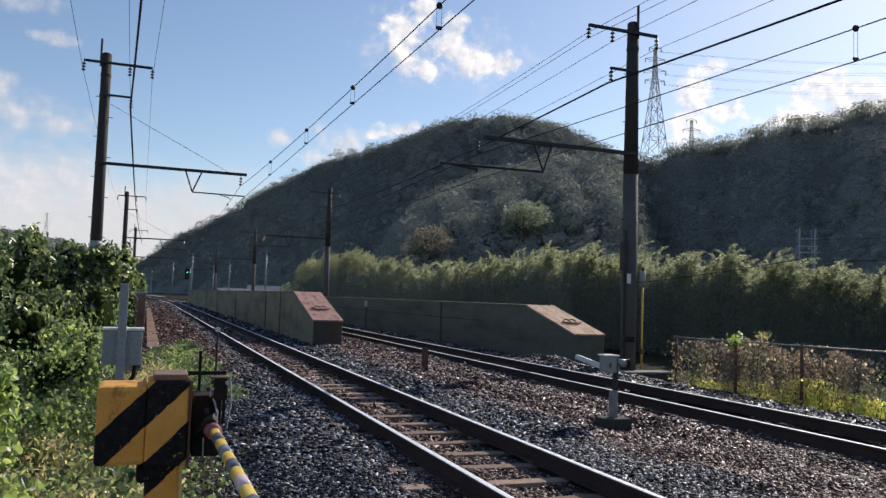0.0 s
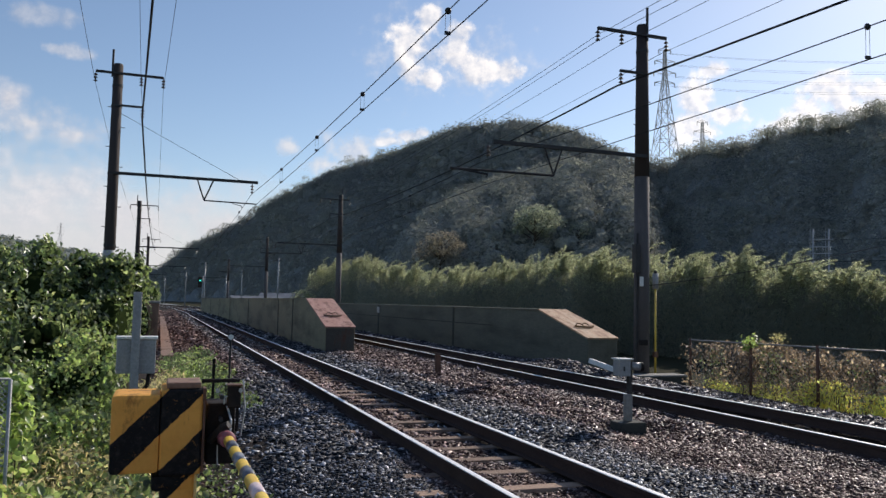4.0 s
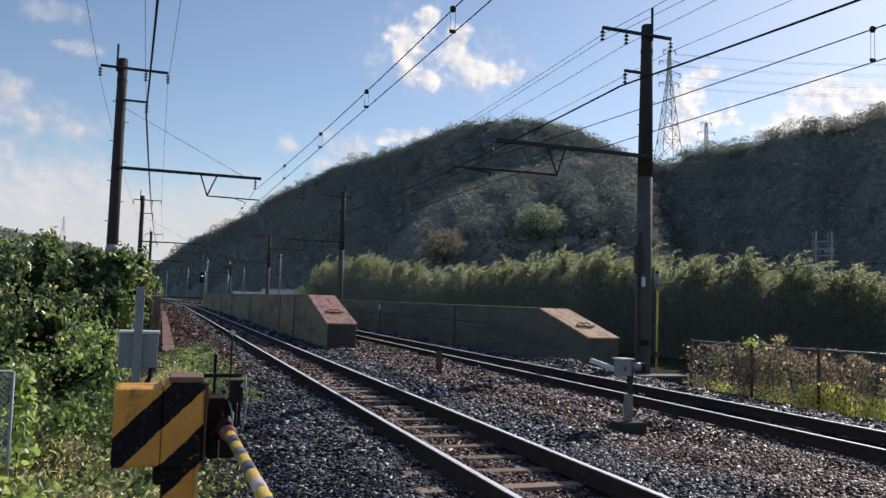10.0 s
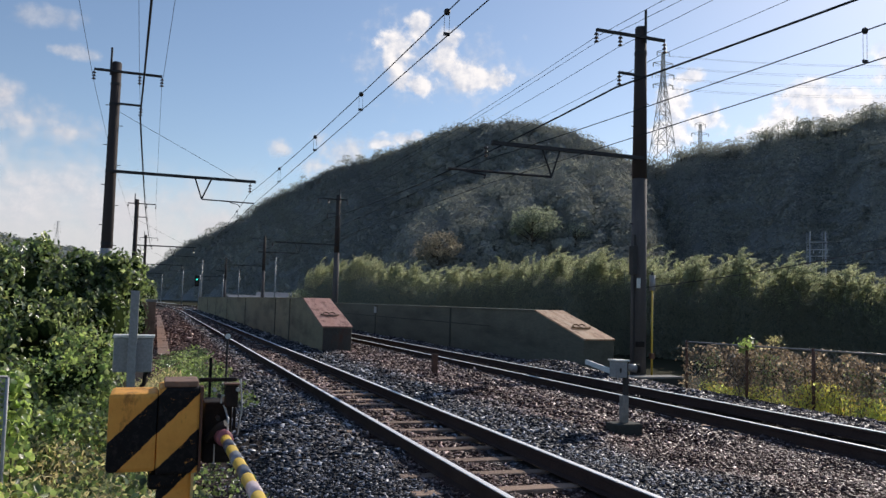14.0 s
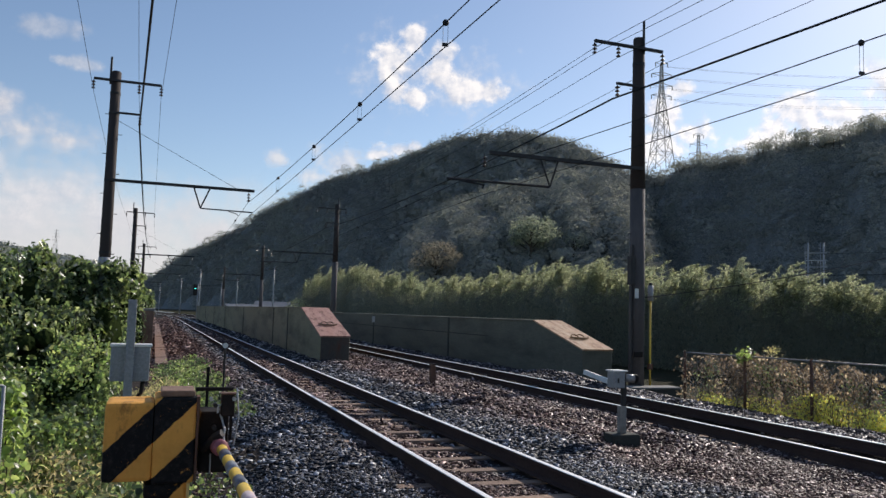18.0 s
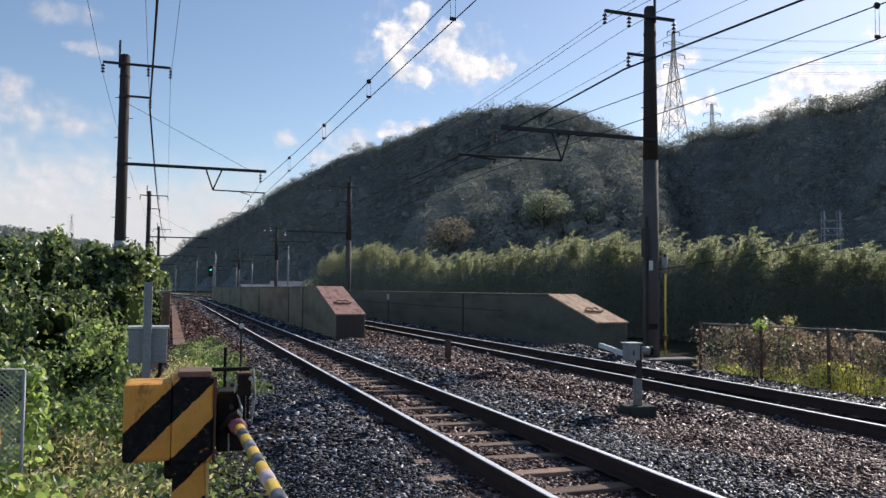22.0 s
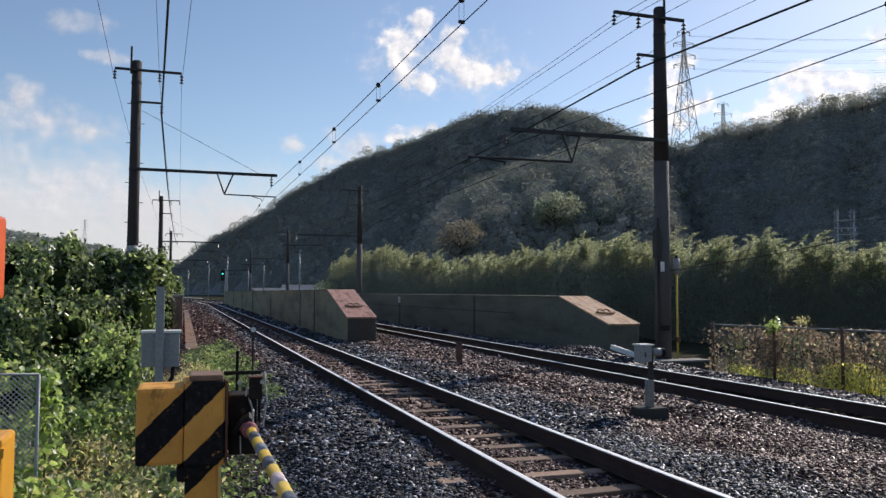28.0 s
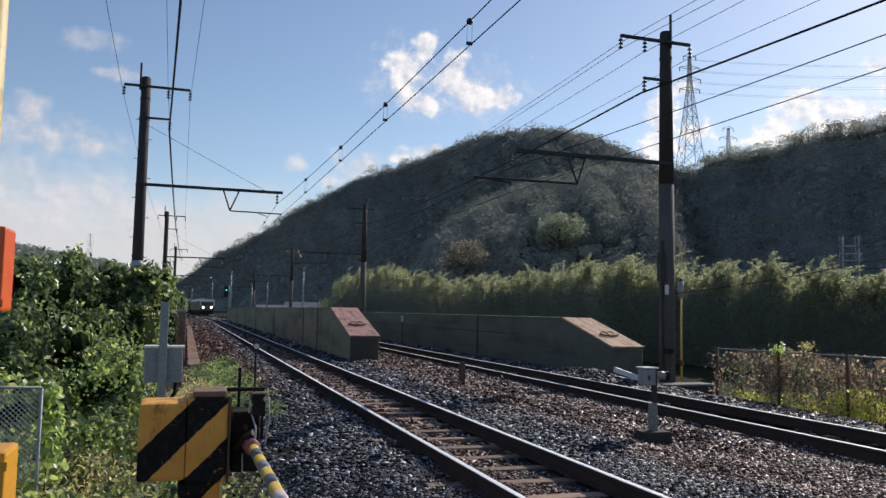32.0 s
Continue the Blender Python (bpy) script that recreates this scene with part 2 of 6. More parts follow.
def ballast_skin():
    """Broken stone: blue-grey beside the rails, rust-brown in the middle of the yard."""
    m, nt, p = nodes("ballast_stone")
    geo = add(nt, "NewGeometry")
    pick = add(nt, "Math", operation="POWER", _1=5.8)
    nt.links.new(geo.outputs["Random Per Island"], pick.inputs[0])
    grey = mixed(nt, pick.outputs[0], (0.02, 0.025, 0.034), (0.5, 0.53, 0.6))
    brown = mixed(nt, pick.outputs[0], (0.066, 0.031, 0.026), (0.56, 0.36, 0.3))
    sep = add(nt, "SeparateXYZ")
    nt.links.new(geo.outputs["Position"], sep.inputs[0])
    wob = noise_of(nt, 0.6, 4, "World")
    along = add(nt, "Math", operation="MULTIPLY_ADD", _1=2.0)
    nt.links.new(wob, along.inputs[0])
    nt.links.new(sep.outputs[0], along.inputs[2])
    curve = add(nt, "ValToRGB")
    cr = curve.color_ramp
    for at, v in zip((0.0, 0.12, 0.16, 0.27, 0.3, 0.365, 0.39, 0.48, 0.545, 0.66, 0.72, 1.0), (0.95, 0.85, 0.05, 0.1, 0.9, 0.9, 0.0, 0.05, 0.95, 0.8, 0.2, 0.3)):
        e = cr.elements.new(at) if 0 < at < 1 else cr.elements[0 if at == 0 else -1]
        e.color = (v, v, v, 1)
    sc = add(nt, "Math", operation="MULTIPLY", _1=1 / 12.0)
    nt.links.new(along.outputs[0], sc.inputs[0])
    nt.links.new(sc.outputs[0], curve.inputs[0])
    near_x = add(nt, "MapRange", _1=2.25, _2=1.75)
    nt.links.new(sep.outputs[0], near_x.inputs[0])
    far_y = add(nt, "MapRange", _1=14.0, _2=20.0)
    nt.links.new(sep.outputs[1], far_y.inputs[0])
    path = add(nt, "Math", operation="MULTIPLY")
    nt.links.new(near_x.outputs[0], path.inputs[0])
    nt.links.new(far_y.outputs[0], path.inputs[1])
    most = add(nt, "Math", operation="MAXIMUM")
    nt.links.new(curve.outputs[0], most.inputs[0])
    nt.links.new(path.outputs[0], most.inputs[1])
    col = mixed(nt, most.outputs[0], grey, brown)
    nt.links.new(col, p.inputs["Base Color"])
    gl = add(nt, "MapRange", _3=0.75, _4=0.42)
    nt.links.new(geo.outputs["Random Per Island"], gl.inputs[0])
    nt.links.new(gl.outputs[0], p.inputs["Roughness"])
    p.inputs["Specular IOR Level"].default_value = 0.3
    bp = add(nt, "Bump")
    bp.inputs["Strength"].default_value, bp.inputs["Distance"].default_value = 0.25, 0.004
    nt.links.new(noise_of(nt, 70, 3, "World"), bp.inputs["Height"])
    nt.links.new(bp.outputs[0], p.inputs["Normal"])
    return m


STRIPE_SHIFT = 2.383
RUSTY = surface("rusty_rail", (0.054, 0.037, 0.034), (0.074, 0.05, 0.044), 0.9, 3, 60, 0.4, spec=0.06)
POLISHED = surface("polished_steel", (0.88, 0.87, 0.86), (0.94, 0.93, 0.92), 0.65, 3, 60, 0.0, metal=0.1)
TIE = surface("sleeper_wood", (0.37, 0.25, 0.18), (0.26, 0.17, 0.12), 0.9, 3, 60, 0.6, dirt=(0.09, 0.055, 0.04), stretch=(0.4, 4, 4), objects=0.35)
STONE = ballast_skin()
BED = surface("stony_earth", (0.055, 0.042, 0.034), (0.035, 0.029, 0.027), 0.9, 1.5, 30, 0.8, dist=0.03, spec=0.1)
EARTH = surface("grassy_earth", (0.03, 0.035, 0.018), (0.05, 0.045, 0.028), 0.95, 0.4, 12, 0.8, dist=0.05, spec=0.03)
WALL = surface("mossy_concrete", (0.19, 0.172, 0.11), (0.235, 0.215, 0.14), 0.9, 0.9, 25, 0.5, dirt=(0.07, 0.064, 0.045), dirt_at=(0.46, 0.72), stretch=(1, 0.18, 0.8))
WALL_B = surface("grey_green_concrete", (0.105, 0.105, 0.082), (0.13, 0.128, 0.1), 0.9, 0.8, 25, 0.5, dirt=(0.05, 0.052, 0.042), dirt_at=(0.46, 0.72), stretch=(1, 0.18, 1.0))
# darker copy of the wall: end-face shade put into colour, plus rust streaks
END_FACE = surface("shaded_stained_concrete", (0.06, 0.05, 0.045), (0.085, 0.075, 0.062), 0.9, 1.6, 25, 0.5, dirt=(0.1, 0.045, 0.03), dirt_at=(0.52, 0.7), stretch=(1, 1, 0.35))
SEAM = surface("dark_joint", (0.035, 0.035, 0.03), (0.05, 0.05, 0.04), 0.95, 4, 40, 0.4)
RED_TOP = surface("reddish_cap", (0.36, 0.17, 0.13), (0.46, 0.26, 0.21), 0.75, 1.6, 30, 0.4, dirt=(0.17, 0.07, 0.05), dirt_at=(0.48, 0.64), stretch=(2.2, 0.8, 0.8))
TAN_TOP = surface("rust_stained_cap", (0.58, 0.42, 0.28), (0.47, 0.27, 0.15), 0.75, 1.6, 30, 0.4, dirt=(0.24, 0.095, 0.04), dirt_at=(0.48, 0.66), stretch=(2.6, 0.8, 0.8))
CHAIN = surface("rusty_chain_iron", (0.34, 0.2, 0.09), (0.2, 0.11, 0.055), 0.8, 6, 60, 0.4)
POLE = surface("weathered_concrete_pole", (0.058, 0.042, 0.037), (0.038, 0.029, 0.028), 0.85, 1.2, 35, 0.4, stretch=(1, 1, 0.3))
POLE_GREY = surface("grey_concrete_pole", (0.1, 0.086, 0.085), (0.072, 0.064, 0.063), 0.85, 1.2, 35, 0.4, dirt=(0.13, 0.113, 0.11), stretch=(1, 1, 0.3))
DARK = surface("dark_steel", (0.04, 0.037, 0.038), (0.024, 0.022, 0.023), 0.6, 4, 50, 0.25, metal=0.2)
WIRE = surface("dark_wire", (0.014, 0.014, 0.016), (0.01, 0.01, 0.012), 0.6, 6, 40, 0.0, spec=0.2)
GALV = surface("galvanised_steel", (0.36, 0.38, 0.4), (0.46, 0.47, 0.48), 0.5, 5, 50, 0.15, metal=0.75, dirt=(0.2, 0.17, 0.14), dirt_at=(0.6, 0.8))
PALE = surface("pale_grey_paint", (0.27, 0.28, 0.3), (0.33, 0.34, 0.35), 0.5, 3, 40, 0.1, dirt=(0.22, 0.2, 0.18), dirt_at=(0.58, 0.8))
WHITE = surface("chalky_white_paint", (0.75, 0.75, 0.72), (0.65, 0.65, 0.62), 0.6, 4, 40, 0.15, dirt=(0.3, 0.28, 0.25), dirt_at=(0.6, 0.8))
CEMENT = surface("cast_concrete", (0.2, 0.19, 0.18), (0.27, 0.26, 0.24), 0.9, 3, 40, 0.5, dirt=(0.14, 0.12, 0.1))
BROWN = surface("brown_brick_paving", (0.2, 0.115, 0.08), (0.26, 0.16, 0.115), 0.9, 3, 30, 0.5, dirt=(0.12, 0.08, 0.06))
BROWN_STEEL = surface("rusted_brown_steel", (0.16, 0.075, 0.045), (0.1, 0.05, 0.035), 0.8, 4, 40, 0.4)
YELLOW = surface("yellow_paint", (0.8, 0.56, 0.08), (0.68, 0.46, 0.07), 0.5, 5, 40, 0.15, dirt=(0.3, 0.2, 0.05), dirt_at=(0.6, 0.8))
BEIGE = surface("faded_yellow_paint", (0.72, 0.55, 0.24), (0.65, 0.47, 0.17), 0.55, 3, 40, 0.15, dirt=(0.35, 0.25, 0.12), dirt_at=(0.6, 0.8))
ORANGE = surface("orange_paint", (0.8, 0.14, 0.03), (0.7, 0.11, 0.03), 0.45, 5, 40, 0.1)
AMBER = surface("amber_paint", (0.75, 0.36, 0.03), (0.66, 0.3, 0.03), 0.45, 5, 40, 0.1)
SLATE = surface("grey_black_tape", (0.2, 0.22, 0.26), (0.26, 0.28, 0.32), 0.35, 8, 50, 0.1)
GRAPHITE = surface("dark_blue_grey_tape", (0.09, 0.1, 0.13), (0.13, 0.14, 0.17), 0.4, 8, 50, 0.1)
BLUSH = surface("pink_white_tape", (0.62, 0.45, 0.48), (0.7, 0.58, 0.6), 0.4, 8, 50, 0.1)
RAIL_TUBE = surface("weathered_grey_tube", (0.2, 0.19, 0.19), (0.28, 0.27, 0.26), 0.5, 5, 50, 0.15, metal=0.4, dirt=(0.12, 0.08, 0.06), dirt_at=(0.5, 0.7))
MAROON = surface("faded_red_rubber", (0.26, 0.07, 0.09), (0.36, 0.13, 0.15), 0.6, 8, 50, 0.2)
BLACK = surface("black_paint", (0.012, 0.011, 0.011), (0.028, 0.022, 0.02), 0.75, 6, 40, 0.2, spec=0.15)
CERAMIC = surface("brown_ceramic", (0.06, 0.035, 0.025), (0.09, 0.05, 0.035), 0.25, 6, 40, 0.0)
HAZARD = striped()
BARK = surface("bark", (0.1, 0.075, 0.05), (0.06, 0.045, 0.035), 0.95, 6, 30, 0.8, stretch=(1, 1, 0.3))
VINE = foliage("vine_leaf", (0.11, 0.145, 0.078), (0.068, 0.1, 0.054), (0.29, 0.315, 0.21), 0.8, 0.5, 0.3, 0.65, 0.7, (1.0, 1.0, 0.6), 2.75)
BRIGHT = foliage("young_vine_leaf", (0.23, 0.3, 0.125), (0.165, 0.235, 0.1), (0.36, 0.39, 0.2), 1.2, 0.52, 0.35, 0.45, 0.6, (1.0, 0.98, 0.62), 2.4)
# near-black core colour: the shade inside the bush is painted in
SHADE = surface("bush_shade_core", (0.015, 0.025, 0.009), (0.025, 0.035, 0.012), 0.95, 3, 20, 0.8, dist=0.05, spec=0.0)
WEED = foliage("dry_weeds", (0.4, 0.365, 0.23), (0.5, 0.43, 0.3), (0.28, 0.33, 0.15), 1.5, 0.45, 0.5, 0.5, 0.4, (1.0, 0.97, 0.7), 2.5)
DRY = foliage("withered_vine", (0.13, 0.1, 0.076), (0.2, 0.158, 0.115), (0.56, 0.49, 0.37), 1.3, 0.42, 0.5, 0.6, 0.5, (1.0, 0.93, 0.78), 2.3)
GOLD = foliage("goldenrod", (0.42, 0.43, 0.19), (0.35, 0.38, 0.17), (0.66, 0.51, 0.16), 1.0, 0.5, 0.5, 0.4, 0.4, (1.0, 0.98, 0.62), 3.3)
BAMBOO = foliage("bamboo_leaf", (0.21, 0.225, 0.155), (0.25, 0.255, 0.175), (0.4, 0.385, 0.28), 0.25, 0.56, 0.5, 0.4, 0.3, (0.97, 1.0, 0.86), 2.5)
# shaded copy of the bamboo leaf, greyed for haze
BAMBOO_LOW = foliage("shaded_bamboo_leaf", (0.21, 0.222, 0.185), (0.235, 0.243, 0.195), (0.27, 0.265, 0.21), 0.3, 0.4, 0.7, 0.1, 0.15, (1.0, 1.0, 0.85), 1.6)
# hill leaves paled towards blue-grey: air haze put into their colour
WOODS = foliage("hazed_forest_leaf", (0.27, 0.28, 0.288), (0.325, 0.33, 0.31), (0.32, 0.315, 0.29), 0.02, 0.48, 0.85, 0.05, 0.05, (0.99, 1.0, 0.8), 1.5)
# stand and canes: grey of the haze mixed into the colour
BAMBOO_CORE = surface("hazed_bamboo", (0.165, 0.177, 0.155), (0.19, 0.2, 0.17), 0.95, 0.8, 5, 1.0, stretch=(1, 1, 0.6), spec=0.05, dist=0.3)
LIGHT_TREE = foliage("pale_tree_leaf", (0.25, 0.275, 0.215), (0.3, 0.32, 0.25), (0.36, 0.36, 0.29), 0.3, 0.5, 0.8, 0.3, 0.1, (0.97, 1.0, 0.86), 1.6)
RUST_TREE = foliage("autumn_tree_leaf", (0.265, 0.25, 0.21), (0.25, 0.24, 0.2), (0.29, 0.262, 0.21), 0.3, 0.42, 0.8, 0.3, 0.1, (1.0, 0.93, 0.8), 1.7)
# far woods and crown cores carry the same painted haze
FAR_WOODS = foliage("hazed_far_leaf", (0.26, 0.285, 0.285), (0.3, 0.32, 0.31), (0.3, 0.315, 0.3), 0.02, 0.2, 0.9, 0.2, 0.05)
WOODS_CORE = surface("hazed_close_forest", (0.24, 0.25, 0.245), (0.3, 0.306, 0.28), 0.95, 0.25, 1.3, 0.35, dist=0.6, spec=0.02)
BARE_TREE = foliage("bare_twigs", (0.19, 0.145, 0.14), (0.17, 0.13, 0.125), (0.23, 0.17, 0.155), 0.3, 0.3, 0.9, 0.3, 0.05, (1.0, 0.9, 0.85), 1.3)
# slope lifted to match, haze included in its colour
SLOPE = surface("hazed_forest_floor", (0.16, 0.172, 0.166), (0.18, 0.188, 0.175), 0.95, 0.05, 0.6, 0.3, dist=0.3)
CABINET = surface("dull_grey_paint", (0.24, 0.25, 0.265), (0.28, 0.285, 0.295), 0.5, 3, 40, 0.1, dirt=(0.16, 0.15, 0.14), dirt_at=(0.58, 0.8))
ROOF = surface("grey_roof_tiles", (0.1, 0.105, 0.115), (0.17, 0.175, 0.185), 0.5, 0.5, 6, 0.3)
PLASTER = surface("pale_house_plaster", (0.5, 0.48, 0.44), (0.42, 0.4, 0.37), 0.9, 0.5, 8, 0.1)
PANE = surface("dark_window_glass", (0.03, 0.035, 0.04), (0.045, 0.05, 0.055), 0.1, 2, 10, 0.0)
CREAM = surface("cream_train_paint", (0.78, 0.75, 0.66), (0.7, 0.67, 0.58), 0.4, 2, 20, 0.0)
TRAIN_GREEN = surface("dark_train_paint", (0.09, 0.1, 0.08), (0.07, 0.08, 0.065), 0.4, 2, 20, 0.0)
HEADLIGHT = glow("headlight_glass", (1.0, 0.97, 0.9), 14.0)
SIGNAL_GREEN = glow("green_signal_lens", (0.05, 1.0, 0.75), 1.6)


# ---- building helpers ----
def thing(name, label, category, group="", kind="", at=None):
    ob = new(name)
    ob.empty_display_size = 0.1
    if at is not None:
        ob.matrix_basis = at
    return tagged(ob, label, category, group, kind)


def mesh_of(bm, name, material, smooth=False):
    bmesh.ops.recalc_face_normals(bm, faces=bm.faces)
    me = bpy.data.meshes.new(name)
    bm.to_mesh(me)
    bm.free()
    me.materials.append(material)
    if smooth:
        for f in me.polygons:
            f.use_smooth = True
    return me


def part(name, bm, material, parent, label="", smooth=False):
    ob = new(name, mesh_of(bm, name, material, smooth))
    ob.parent = parent
    return tagged(ob, label)


def arrays(name, verts, faces, material):
    """A mesh from arrays of corners and of faces with equally many corners."""
    me = bpy.data.meshes.new(name)
    verts, faces = np.asarray(verts, np.float32), np.asarray(faces, np.int32)
    me.vertices.add(len(verts))
    me.vertices.foreach_set("co", verts.ravel())
    n, k = faces.shape
    me.loops.add(n * k)
    me.loops.foreach_set("vertex_index", faces.ravel())
    me.polygons.add(n)
    me.polygons.foreach_set("loop_start", np.arange(0, n * k, k, dtype=np.int32))
    me.update(calc_edges=True)
    me.materials.append(material)
    return me


def box(bm, x0, x1, y0, y1, z0, z1, bevel=0.0):
    got = bmesh.ops.create_cube(bm, size=1.0)["verts"]
    for v in got:
        v.co = Vector(((x0 + x1) / 2 + v.co.x * (x1 - x0), (y0 + y1) / 2 + v.co.y * (y1 - y0), (z0 + z1) / 2 + v.co.z * (z1 - z0)))
    if bevel:
        edges = list({e for v in got for e in v.link_edges})
        bmesh.ops.bevel(bm, geom=edges, offset=bevel, segments=2, affect="EDGES", profile=0.6)
    return bm


def boxed(*a, **k):
    return box(bmesh.new(), *a, **k)


def rod(bm, p, q, r0, r1=None, seg=8):
    p, q = Vector(p), Vector(q)
    r1 = r0 if r1 is None else r1
    made = bmesh.ops.create_cone(bm, cap_ends=True, segments=seg, radius1=r0, radius2=r1, depth=(q - p).length)["verts"]
    turn = (q - p).to_track_quat("Z", "Y").to_matrix().to_4x4()
    bmesh.ops.transform(bm, matrix=Matrix.Translation((p + q) / 2) @ turn, verts=made)
    return bm


def rodded(*a, **k):
    return rod(bmesh.new(), *a, **k)


def tube(points, r, seg=6):
    """A round bar along points."""
    bm = bmesh.new()
    pts = [Vector(p) for p in points]
    rings = []
    for i, p in enumerate(pts):
        way = (pts[min(i + 1, len(pts) - 1)] - pts[max(i - 1, 0)]).normalized()
        side = way.cross(Vector((0, 0, 1)) if abs(way.z) < 0.9 else Vector((0, 1, 0))).normalized()
        up = side.cross(way)
        rings.append([bm.verts.new(p + r * (math.cos(a) * side + math.sin(a) * up)) for a in (2 * math.pi * k / seg for k in range(seg))])
    for a, b in zip(rings, rings[1:]):
        for k in range(seg):
            bm.faces.new((a[k], a[(k + 1) % seg], b[(k + 1) % seg], b[k]))
    bm.faces.new(rings[0])
    bm.faces.new(rings[-1][::-1])
    return bm


def swept(outline, path):
    """A closed outline of (across, up) carried along path rows of (x, y, z, heading)."""
    bm = bmesh.new()
    rings = []
    for x, y, z, h in path:
        rings.append([bm.verts.new((x + a * math.cos(h), y + a * math.sin(h), z + u)) for a, u in outline])
    n = len(outline)
    for a, b in zip(rings, rings[1:]):
        for k in range(n):
            bm.faces.new((a[k], a[(k + 1) % n], b[(k + 1) % n], b[k]))
    bm.faces.new(rings[0])
    bm.faces.new(rings[-1][::-1])
    return bm


def sag(p, q, drop, n=12):
    p, q = Vector(p), Vector(q)
    return [p.lerp(q, k / n) - Vector((0, 0, drop * 4 * (k / n) * (1 - k / n))) for k in range(n + 1)]


rng = np.random.default_rng(7)


def unit(a):
    return a / np.maximum(np.linalg.norm(a, axis=-1, keepdims=True), 1e-9)


def leaf_arrays(pts, nrm, size, wide=0.62, fold=0.12, hang=0.3, lead=None, round_leaf=False):
    """Folded leaves at pts that face nrm, as corners and triangles."""
    n = len(pts)
    size = np.broadcast_to(size, n)[:, None]
    rand = unit(rng.normal(size=(n, 3)))
    rand[:, 2] -= hang
    if lead is not None:
        rand = rand * 0.35 + lead
    along = unit(rand - (rand * nrm).sum(1, keepdims=True) * nrm)
    side = np.cross(nrm, along)
    base, tip = pts - along * size * 0.5, pts + along * size * 0.5
    mid = pts - along * size * 0.08
    lift = nrm * size * fold
    if round_leaf:
        a, b = pts - along * size * 0.22, pts + along * size * 0.16
        w = side * size * wide * 0.5
        v = np.stack([base, a + w * 0.95 + lift, b + w * 0.85 + lift, tip - lift * 0.6, b - w * 0.85 + lift, a - w * 0.95 + lift], 1).reshape(-1, 3)
        i = np.arange(n)[:, None] * 6
        return v, np.concatenate([i + [0, 1, 2], i + [0, 2, 3], i + [0, 3, 4], i + [0, 4, 5]], 0)
    v = np.stack([base, mid + side * size * wide * 0.5 + lift, tip, mid - side * size * wide * 0.5 + lift], 1).reshape(-1, 3)
    i = np.arange(n)[:, None] * 4
    f = np.concatenate([i + [0, 1, 2], i + [0, 2, 3]], 0)
    return v, f


def leafage(name, pts, nrm, size, material, parent=None, **k):
    v, f = leaf_arrays(np.asarray(pts), unit(np.asarray(nrm)), size, **k)
    ob = new(name, arrays(name, v, f, material))
    if parent:
        ob.parent = parent
    return ob


def on_lump(c, r, n, lo=-0.5, rough=0.12):
    """Points and outward directions on an uneven ellipsoid."""
    d = unit(rng.normal(size=(n * 2, 3)))
    d = d[d[:, 2] > lo][:n]
    wob = 1 + rough * (np.sin(d[:, 0] * 7 + c[0] * 3) + np.sin(d[:, 1] * 6 + c[1] * 5) * np.cos(d[:, 2] * 8 + c[2])) * 0.8
    wob *= rng.uniform(0.82, 1.08, len(d))
    return np.asarray(c) + d * np.asarray(r) * wob[:, None], unit(d / np.asarray(r))


# ---- plan ----
NEAR_X, FAR_X, GAUGE = 3.154, 8.01, 1.067
BEND_Y, BEND_R = 80.0, 900.0


def on_track(s, x):
    """Place and heading at s metres along a track whose straight lies at x: straight, then a long left-hand bend."""
    if s <= BEND_Y:
        return x, s, 0.0
    a = (s - BEND_Y) / BEND_R
    r = BEND_R + x
    return x - r * (1 - math.cos(a)), BEND_Y + r * math.sin(a), a


def bed(x, y):
    """Height of the stone bed."""
    z = np.interp(x, [-1.0, 0.4, 1.3, 1.9, 2.5, 2.7, 2.95, 3.12, 3.55, 3.8, 4.4, 5.1, 6.3, 6.9, 7.4, 7.6, 8.4, 8.6, 9.2, 10.2, 11.0, 12.2], [-0.5, -0.42, -0.27, -0.18, -0.18, -0.165, -0.165, -0.195, -0.2, -0.18, -0.16, -0.14, -0.17, -0.16, -0.17, -0.27, -0.27, -0.18, -0.16, -0.2, -0.28, -0.5])
    z = z + 0.02 * np.sin(x * 2.3 + y * 0.7) * np.sin(y * 0.9 - x) + 0.012 * np.sin(x * 5.1 + 1) * np.sin(y * 3.3)
    z = z + 0.026 * np.sin(x * 4.3 + y * 2.1 + np.sin(y * 1.3)) * np.sin(y * 3.1 - x * 2.6) * np.clip(np.abs(x - NEAR_X) - 0.75, 0, 1)
    z = z + 0.2 * np.exp(-(((x - 10.1) / 0.6) ** 2) - ((y - 18.6) / 1.6) ** 2)
    z = z - 0.11 * np.exp(-(((x - 5.95) / 0.42) ** 2) - ((y - 8.75) / 0.5) ** 2)
    z = z + 0.07 * np.exp(-(((x - 6.0) / 0.5) ** 2) - ((y - 12.9) / 1.3) ** 2) - 0.05 * np.exp(-(((x - 6.2) / 0.5) ** 2) - ((y - 15.2) / 0.9) ** 2)
    return z


